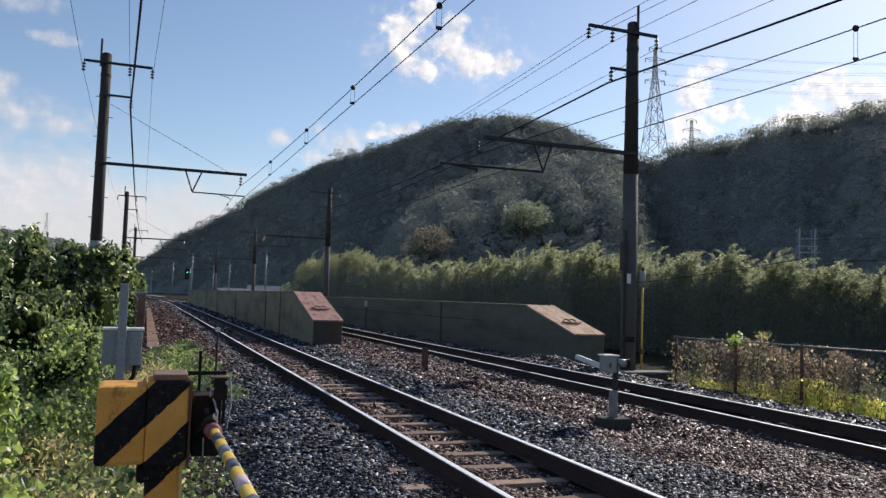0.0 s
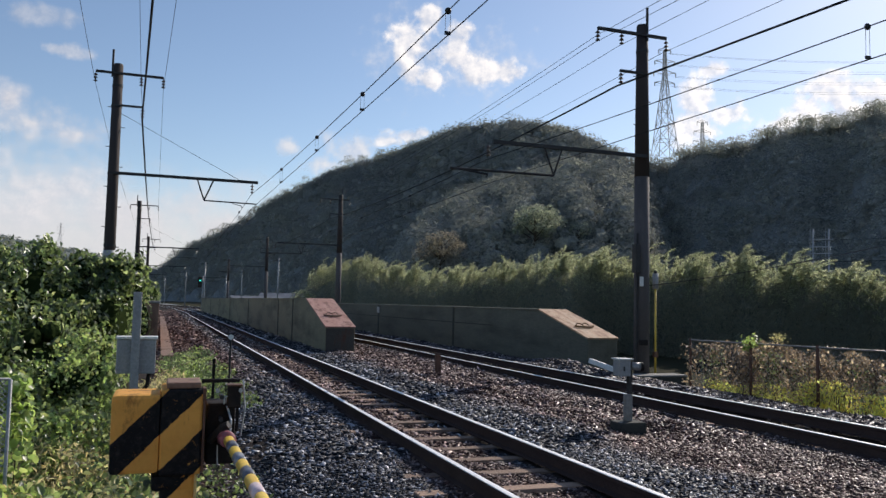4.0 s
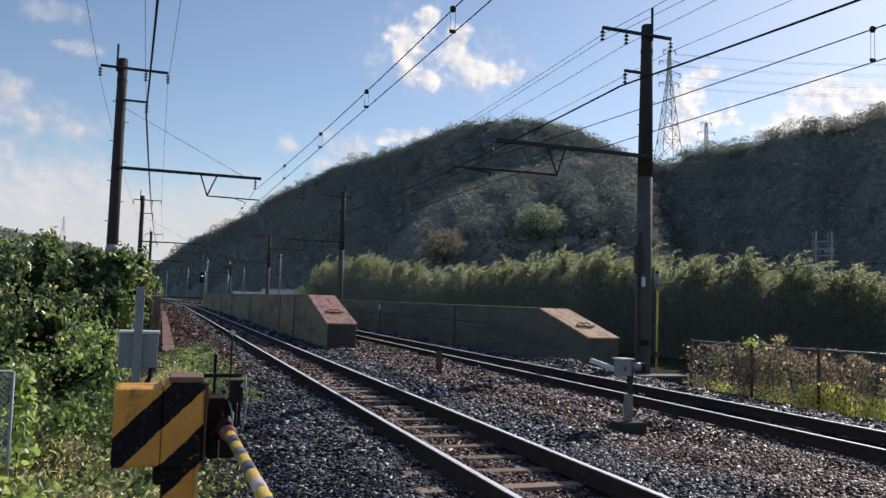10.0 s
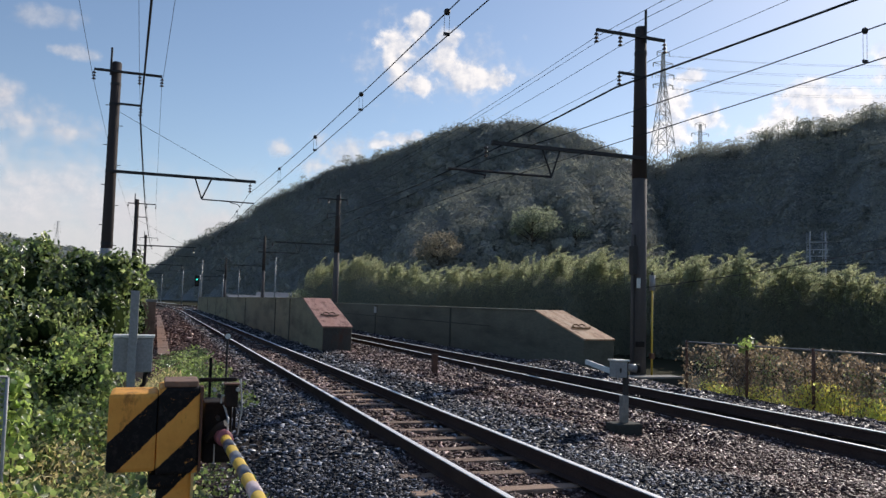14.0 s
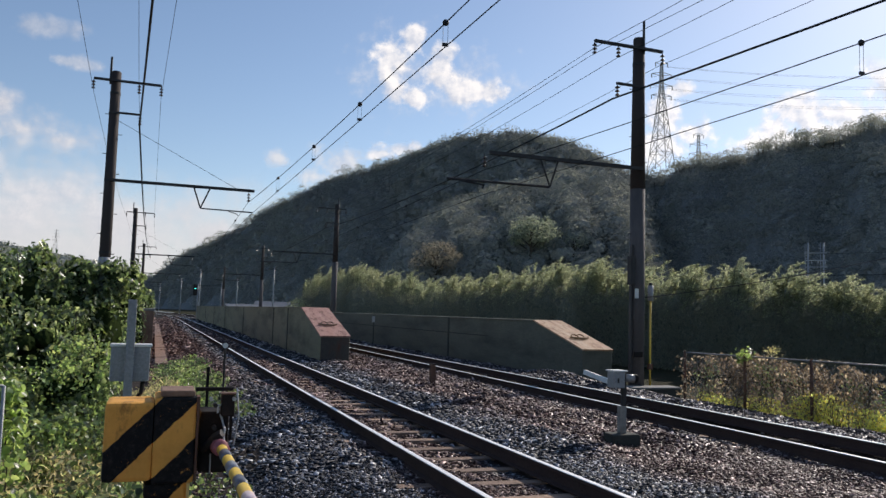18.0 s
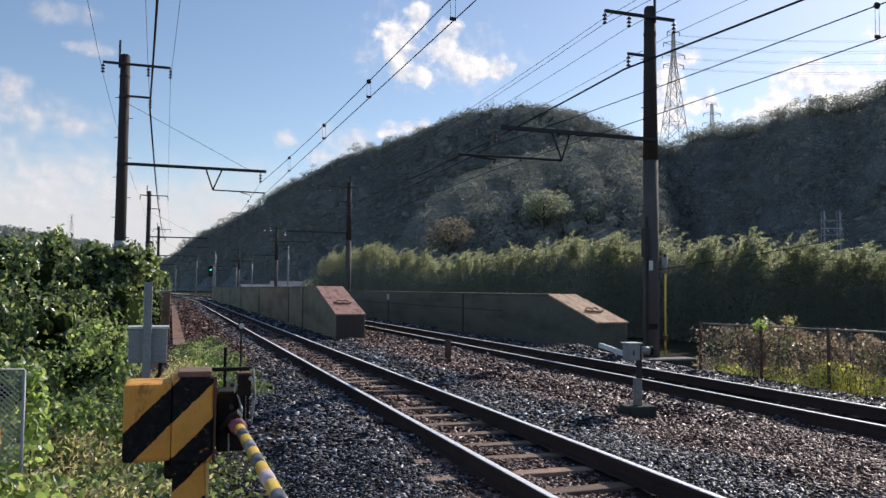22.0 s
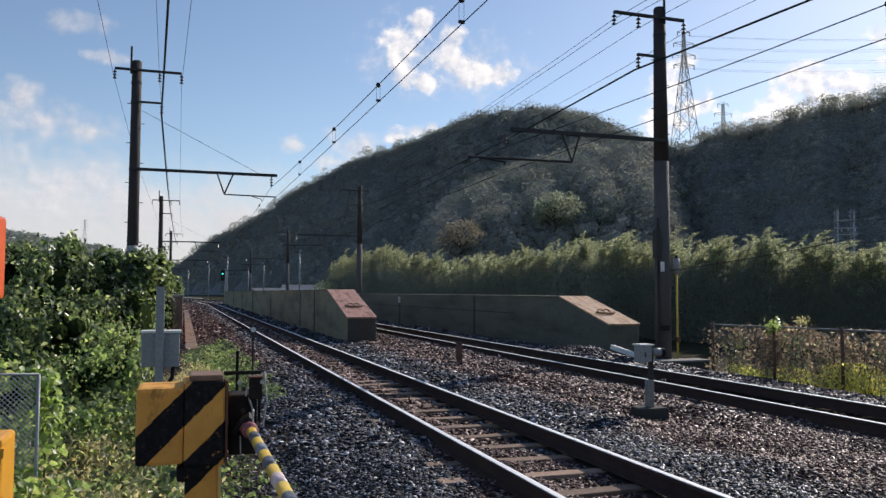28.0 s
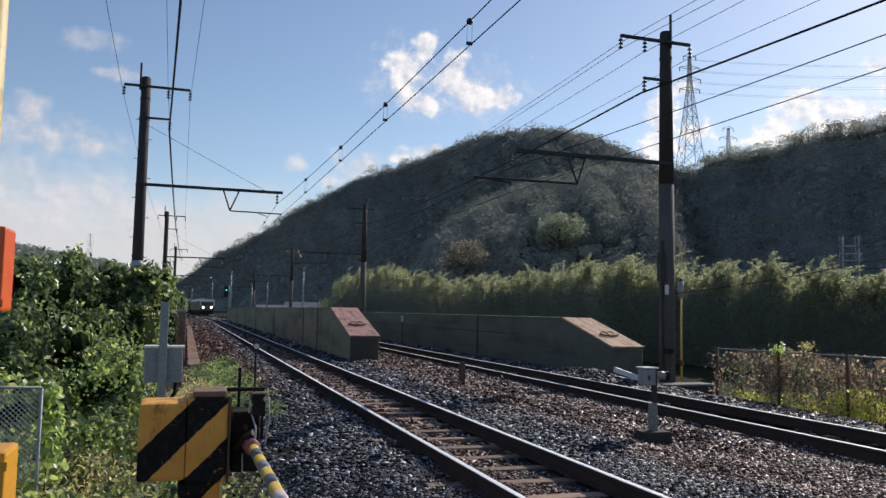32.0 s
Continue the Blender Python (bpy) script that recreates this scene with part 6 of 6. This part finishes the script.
scatter_weeds("dry_grass", WEED, "dry pale grass and weeds at the gate's foot", (-2.6, 0.3, 4.9, 10.5), 8000, 0.55, 0.09, 0.12, upright=True)
scatter_weeds("withered_leaves", WEED, "small withered leaves among the grass", (-2.6, 0.25, 4.9, 10.5), 12000, 0.6, 0.065, 0.45, False, 1.1, 0.6, 150)
scatter_weeds("verge_leaves", VINE, "small green leaves among the dry grass", (-2.6, 0.3, 4.9, 10.5), 7500, 0.66, 0.07, 0.7, False, 1.3, 0.55, 60)
scatter_weeds("thicket_foot", VINE, "leafy vines trailing at the foot of the bush", (-2.6, -0.25, 9.0, 11.2), 7000, 1.0, 0.06, 0.75, False, 0.9, 0.4)
# next two use the paler leaf, so sunlight on the bush is in the colour
scatter_weeds("thicket_greens", BRIGHT, "leaves brightened as if sunlit at the foot of the bush", (-2.4, -0.25, 8.6, 10.6), 2600, 0.9, 0.06, 0.75, False, 0.9, 0.4, 40)
scatter_weeds("trailing_vines", BRIGHT, "leafy vines hanging down the front of the bush", (-1.4, -0.42, 9.9, 10.3), 1300, 1.6, 0.055, 0.75, False, 0.9, 0.35, 60)
scatter_weeds("low_weeds", BRIGHT, "low green leafy weeds on the verge", (-2.2, -0.6, 4.9, 7.2), 3200, 0.62, 0.1, 0.85, False, 1.3, 0.55, 22)
scatter_weeds("creeping_weeds", BRIGHT, "bright green creeping plants beside the ballast", (0.2, 1.3, 13.0, 27), 2600, 0.2, 0.055, 0.8, False, 1.3, 0.55, 50)
scatter_weeds("creeping_ivy", VINE, "dark green creeping plants beside the ballast", (0.15, 1.5, 12.5, 26), 8000, 0.18, 0.055, 0.8, False, 1.3, 0.55, 160)
scatter_weeds("gate_weeds", VINE, "green weeds growing behind the gate", (0.3, 0.8, 6.4, 8.6), 600, 0.34, 0.045, 0.8, False, 1.3, 0.5, 24)
scatter_weeds("verge_grass", WEED, "thin grass on the verge", (-0.35, 0.5, 9.4, 16), 4800, 0.6, 0.1, 0.14, upright=True)
scatter_weeds("withered_vines", DRY, "withered brown vines on the wire fence", (11.4, 12.0, 6.3, 11.5), 5400, 1.25, 0.066, 0.62, False, 0.7, 0.3, 30)
scatter_weeds("withered_vines", DRY, "withered brown vines on the wire fence", (11.22, 11.9, 11.3, 14.7), 5200, 1.22, 0.068, 0.62, False, 0.8, 0.3, 24)
scatter_weeds("fence_greens", VINE, "yellow-green leaves among the withered vines", (11.22, 11.6, 8.0, 14.6), 1700, 1.1, 0.05, 0.7, False, 0.9, 0.5, 9)
scatter_weeds("yellow_weeds", GOLD, "low yellow-green weeds under the withered vines", (11.2, 11.5, 11.6, 14.2), 1500, 0.38, 0.07, 0.5)
scatter_weeds("goldenrod_patch", GOLD, "yellow-green goldenrod in the sun behind the fence", (11.22, 12.0, 6.0, 11.4), 14000, 0.6, 0.07, 0.45, True, 1.3, 0.55, 70)


def make_fence_stems():
    """Bare twining stems that carry the withered leaves."""
    bm = bmesh.new()
    for k in range(150):
        y = random.uniform(6.4, 14.6)
        x = 11.24 + random.uniform(0, 0.3)
        top = random.uniform(0.5, 1.15)
        lean = random.uniform(-0.35, 0.35)
        last = Vector((x, y, -0.45))
        for q in (0.35, 0.7, 1.0):
            spot = Vector((x + random.uniform(-0.05, 0.05), y + lean * q + random.uniform(-0.06, 0.06), -0.45 + q * (top + 0.1)))
            rod(bm, last, spot, 0.007, 0.005, 4)
            last = spot
    tagged(new("vine_stems", mesh_of(bm, "vine_stems", BARK)), "bare brown vine stems twined in the wire fence", "vine", kind="stuff")


make_fence_stems()


def make_fence_sprig():
    s = thing("fence_vine", "fresh yellow-green vine sprig over the fence rail", "vine", at=pose(11.2, 12.75, -0.4))
    p, q = on_lump((0, 0, 1.18), (0.13, 0.2, 0.13), 80, -1, 0.5)
    part("stem", tube([(0, 0, 0), (0.03, 0.02, 0.6), (0, 0, 1.2)], 0.01, 5), BARK, s)
    leafage("leaves", p, unit(q + rng.normal(0, 0.5, q.shape)), rng.uniform(0.05, 0.1, len(p)), BRIGHT, s, wide=0.9)


make_fence_sprig()


def make_dry_plume():
    s = thing("dry_plume", "withered pinkish seed plume above the fence rail", "grass", at=pose(11.35, 12.35, -0.4))
    part("stalk", tube([(0, 0, 0), (0.02, 0, 0.7), (0.06, -0.05, 1.3)], 0.008, 5), BARK, s)
    pts = np.stack([rng.normal(0.08, 0.05, 140), rng.normal(-0.1, 0.1, 140), rng.normal(1.3, 0.05, 140)], -1)
    tagged(leafage("plume", pts, rng.normal(0, 1, (140, 3)), rng.uniform(0.04, 0.09, 140), WEED, s, wide=0.16), kind="stuff")


make_dry_plume()


def make_shrub(x, y, top, wide, label):
    s = thing("shrub", label, "shrub", at=pose(x, y, -0.5))
    part("stem", tube([(0, 0, 0), (0.05, 0, 0.6 * top), (0, 0.05, top)], 0.05, 6), BARK, s)
    pts, nrm = [], []
    for k in range(7):
        p, q = on_lump((rng.normal(0, 0.4) * wide, rng.normal(0, 0.3) * wide, top * rng.uniform(0.45, 0.95)), (wide * 0.4, wide * 0.4, 0.45), 160, -0.9, 0.3)
        pts.append(p)
        nrm.append(unit(q + rng.normal(0, 0.4, q.shape)))
    leafage("leaves", np.concatenate(pts), np.concatenate(nrm), rng.uniform(0.1, 0.24, sum(map(len, pts))), BAMBOO, s, wide=0.5)


make_shrub(13.0, 75.0, 3.0, 1.1, "small pale green shrub behind the far wall")


# ---- clouds ----
def make_cloud(wide, tall, skin, label):
    """A sheet of vapour three kilometres off; wide and tall in degrees."""
    d = 3000.0
    bm = bmesh.new()
    bmesh.ops.create_grid(bm, x_segments=12, y_segments=12, size=1.0)
    for v in bm.verts:
        v.co.z = 0.06 * (v.co.x**2 + v.co.y**2)
    ob = new("cloud", mesh_of(bm, "cloud", skin))
    ob.scale = (d * math.tan(radians(wide / 2)), d * math.tan(radians(tall / 2)), 200)
    return tagged(ob, label, "cloud", "clouds", "structure")


def cloud_pose(az, el):
    way = Vector((math.sin(radians(az)) * math.cos(radians(el)), math.cos(radians(az)) * math.cos(radians(el)), math.sin(radians(el))))
    return look(way * 3000 + Vector((0, 0, 1.4)), (0, 0, 1.4)) @ pose(0, 0, 0, 0, 180, 0)


PUFF, VEIL, BANK = "white sunlit cloud with torn edges", "thin pale veil of cloud", "soft grey-white bank of cloud"
CLOUDS = []
for az, el, wide, tall, da, de, label, blobs, look_of in (
    (20.0, 17.6, 15, 10, -2.3, -1.5, PUFF, [(-3.6, 0.6, 1.3, 1.9), (-2.0, 2.3, 1.0, 1.1), (-3.3, -1.5, 0.8, 1.0), (-1.9, -1.7, 1.0, 0.6), (-0.2, 0.3, 1.1, 1.6), (1.5, -1.0, 2.4, 1.2), (3.3, -1.2, 1.4, 0.9)], dict(ragged=1.0)),
    (20.0, 17.4, 17, 12, -2.3, -1.5, VEIL, [(-3.0, 0.4, 3.0, 3.2), (1.8, -0.4, 3.6, 2.4)], dict(solid=0.5, soft=2.2, glow_by=0.85, grain=0.6, ragged=1.3)),
    (38.0, 13.6, 12, 8, -4.5, -0.6, PUFF, [(-1.3, 0.8, 1.2, 1.3), (0.6, -0.3, 1.8, 0.8), (-0.2, 2.6, 1.1, 0.5), (-1.5, -1.0, 1.6, 1.2)], dict(glow_by=1.08)),
    (46.0, 13.6, 15, 9, -4.0, -0.6, PUFF, [(-0.3, 0.5, 1.9, 1.5), (-1.8, -0.4, 1.2, 1.0), (2.3, 0.2, 2.0, 1.0), (4.0, 3.4, 1.0, 0.9), (0.5, -1.2, 4.0, 1.2)], dict(glow_by=1.08)),
    (53.5, 15.5, 12, 9, -3.0, -0.6, PUFF, [(0, 0, 3.0, 1.5), (1.5, 1.2, 1.6, 1.4)], dict(glow_by=1.05)),
    (12.2, 10.6, 12, 6, -1.3, -0.6, VEIL, [(0.3, 0.0, 2.4, 1.2), (-1.6, -0.8, 1.8, 0.8), (-4.0, 0.3, 0.9, 0.7)], dict(solid=0.7, soft=1.3, glow_by=0.82, shade=(0.75, 0.78, 0.86))),
    (16.8, 11.9, 8, 4, -0.8, -0.6, PUFF, [(0.2, 0.1, 1.6, 0.5), (1.2, 0.3, 0.7, 0.4), (-1.2, -0.3, 1.0, 0.4)], dict(solid=0.85, soft=0.9, glow_by=0.95)),
    (-5.9, 15.75, 6, 3, 1.4, -0.5, VEIL, [(0.2, 0, 1.1, 0.42), (-0.8, 0.1, 0.7, 0.3)], dict(solid=0.5, soft=1.1, glow_by=0.8)),
    (-7.6, 17.8, 8, 4, 1.4, -0.5, VEIL, [(0, 0, 1.8, 0.6), (-1.2, -0.1, 1.0, 0.6)], dict(solid=0.38, soft=1.4, glow_by=0.75)),
    (-8.6, 11.3, 14, 8, -0.6, 0.0, VEIL, [(0.2, -0.2, 3.4, 1.2), (-1.4, 1.1, 1.2, 1.4), (2.0, -0.6, 2.2, 0.8), (-4.0, 0.2, 2.8, 1.5)], dict(solid=0.92, soft=1.7, glow_by=0.76, tint=(1.0, 0.965, 0.955), shade=(0.78, 0.79, 0.85), ragged=0.75)),
    (-5.5, 6.6, 30, 14, -0.5, 0.2, BANK, [(-1.5, 0.6, 7.0, 2.8), (4.5, -0.8, 5.0, 2.2), (-7.0, 0.2, 5.0, 3.0), (8.5, -1.8, 4.0, 1.6)], dict(solid=0.85, soft=1.6, glow_by=0.76, tint=(1.0, 0.985, 1.0), shade=(0.78, 0.81, 0.88), grain=0.3)),
    (-2.0, 3.2, 46, 15, -0.3, 0.1, BANK, [(0, 0, 22.0, 5.2), (-8, 0.8, 11, 5.0)], dict(solid=0.85, soft=1.2, glow_by=0.7, tint=(1.0, 0.985, 1.0), shade=(0.9, 0.91, 0.95), grain=0.2, ragged=0.6)),
):
    skin = cloud_skin("cloud_vapour", (wide, tall), blobs, **look_of)
    CLOUDS.append((make_cloud(wide, tall, skin, label), az, el, da, de))


# ---- train ----
def make_car(front):
    c = thing("train_car", "leading car of a commuter train with lit headlights" if front else "trailing car of a commuter train", "train", "cars of the approaching train")
    half, L = 1.42, 19.5
    bm = bmesh.new()
    ring = [(-half, 0.95), (-half, 2.75), (-1.2, 3.1), (-0.6, 3.3), (0.6, 3.3), (1.2, 3.1), (half, 2.75), (half, 0.95)]
    a = [bm.verts.new((x, 0.0 if z < 2 else 0.25, z)) for x, z in ring]
    b = [bm.verts.new((x, L, z)) for x, z in ring]
    n = len(ring)
    for k in range(n):
        bm.faces.new((a[k], a[(k + 1) % n], b[(k + 1) % n], b[k]))
    bm.faces.new(a)
    bm.faces.new(b[::-1])
    body = part("body", bm, TRAIN_GREEN, c)
    part("underframe", boxed(-1.2, 1.2, 0.3, L - 0.3, 0.35, 0.945), BLACK, c)
    part("roof_unit", boxed(-0.6, 0.6, 6, 12, 3.305, 3.5, bevel=0.05), PALE, c)
    for y in (2.5, L - 2.5):
        w = part("bogie", boxed(-1.0, 1.0, y - 1.3, y + 1.3, 0.2, 0.5), BLACK, c)
        for yy in (y - 0.9, y + 0.9):
            part("wheelset", rodded((-0.6, yy, 0.41), (0.6, yy, 0.41), 0.41, None, 16), DARK, w)
    for s in (-1, 1):
        for k in range(6):
            part("side_window", boxed(s * half - 0.015, s * half + 0.015, 1.6 + k * 2.9, 3.4 + k * 2.9, 1.95, 2.75), PANE, body)
    if front:
        part("lower_front", boxed(-half + 0.02, half - 0.02, -0.03, 0.0, 0.95, 1.85), TRAIN_GREEN, body, "dark band across the front")
        part("brow", boxed(-1.36, 1.36, -0.04, 0.3, 2.7, 3.14, bevel=0.05), CREAM, body, "cream band over the windscreen")
        part("windscreen", boxed(-1.15, 1.15, 0.0, 0.12, 1.95, 2.6), PANE, body, "dark windscreen")
        for x in (-1.3, 1.3):
            part("corner_post", boxed(x - 0.1, x + 0.1, -0.04, 0.1, 1.85, 2.7, bevel=0.03), CREAM, body, "cream corner post")
        part("skirt", boxed(-1.2, 1.2, -0.05, 0.3, 0.25, 0.93), BLACK, body)
        for x in (-0.8, 0.8):
            part("headlight", rodded((x, -0.08, 1.55), (x, -0.035, 1.55), 0.17, None, 16), HEADLIGHT, body, "lit white headlight")
    return c


CARS = [make_car(k == 0) for k in range(4)]


# ---- what moves ----
def motions():
    for k, car in enumerate(CARS):
        rows = []
        for t in [float(q) for q in range(0, 33)]:
            s = 165.0 + 12.3 * (32.0 - t) + 20.2 * k
            x, y, h = on_track(s, FAR_X)
            rows.append((t, pose(x, y, 0.0, 0, 0, math.degrees(h))))
        walk(car, rows)
    for ob, az, el, da, de in CLOUDS:
        walk(ob, [(t, cloud_pose(az + da * (t - 12) / 32, el + de * (t - 12) / 32)) for t in (0.0, 8.0, 16.0, 24.0, 32.0)])
    for k, ob in enumerate(BAMBOO_CLUMPS):
        base = ob.matrix_basis.copy()
        walk(ob, [(t, base @ pose(0, 0, 0, 0.5 * math.sin(t * 0.9 + k), 1.0 * math.sin(t * 1.3 + k * 0.8) + 0.5 * math.sin(t * 2.3 + k), 0)) for t in [0.5 * q for q in range(65)]])


motions()
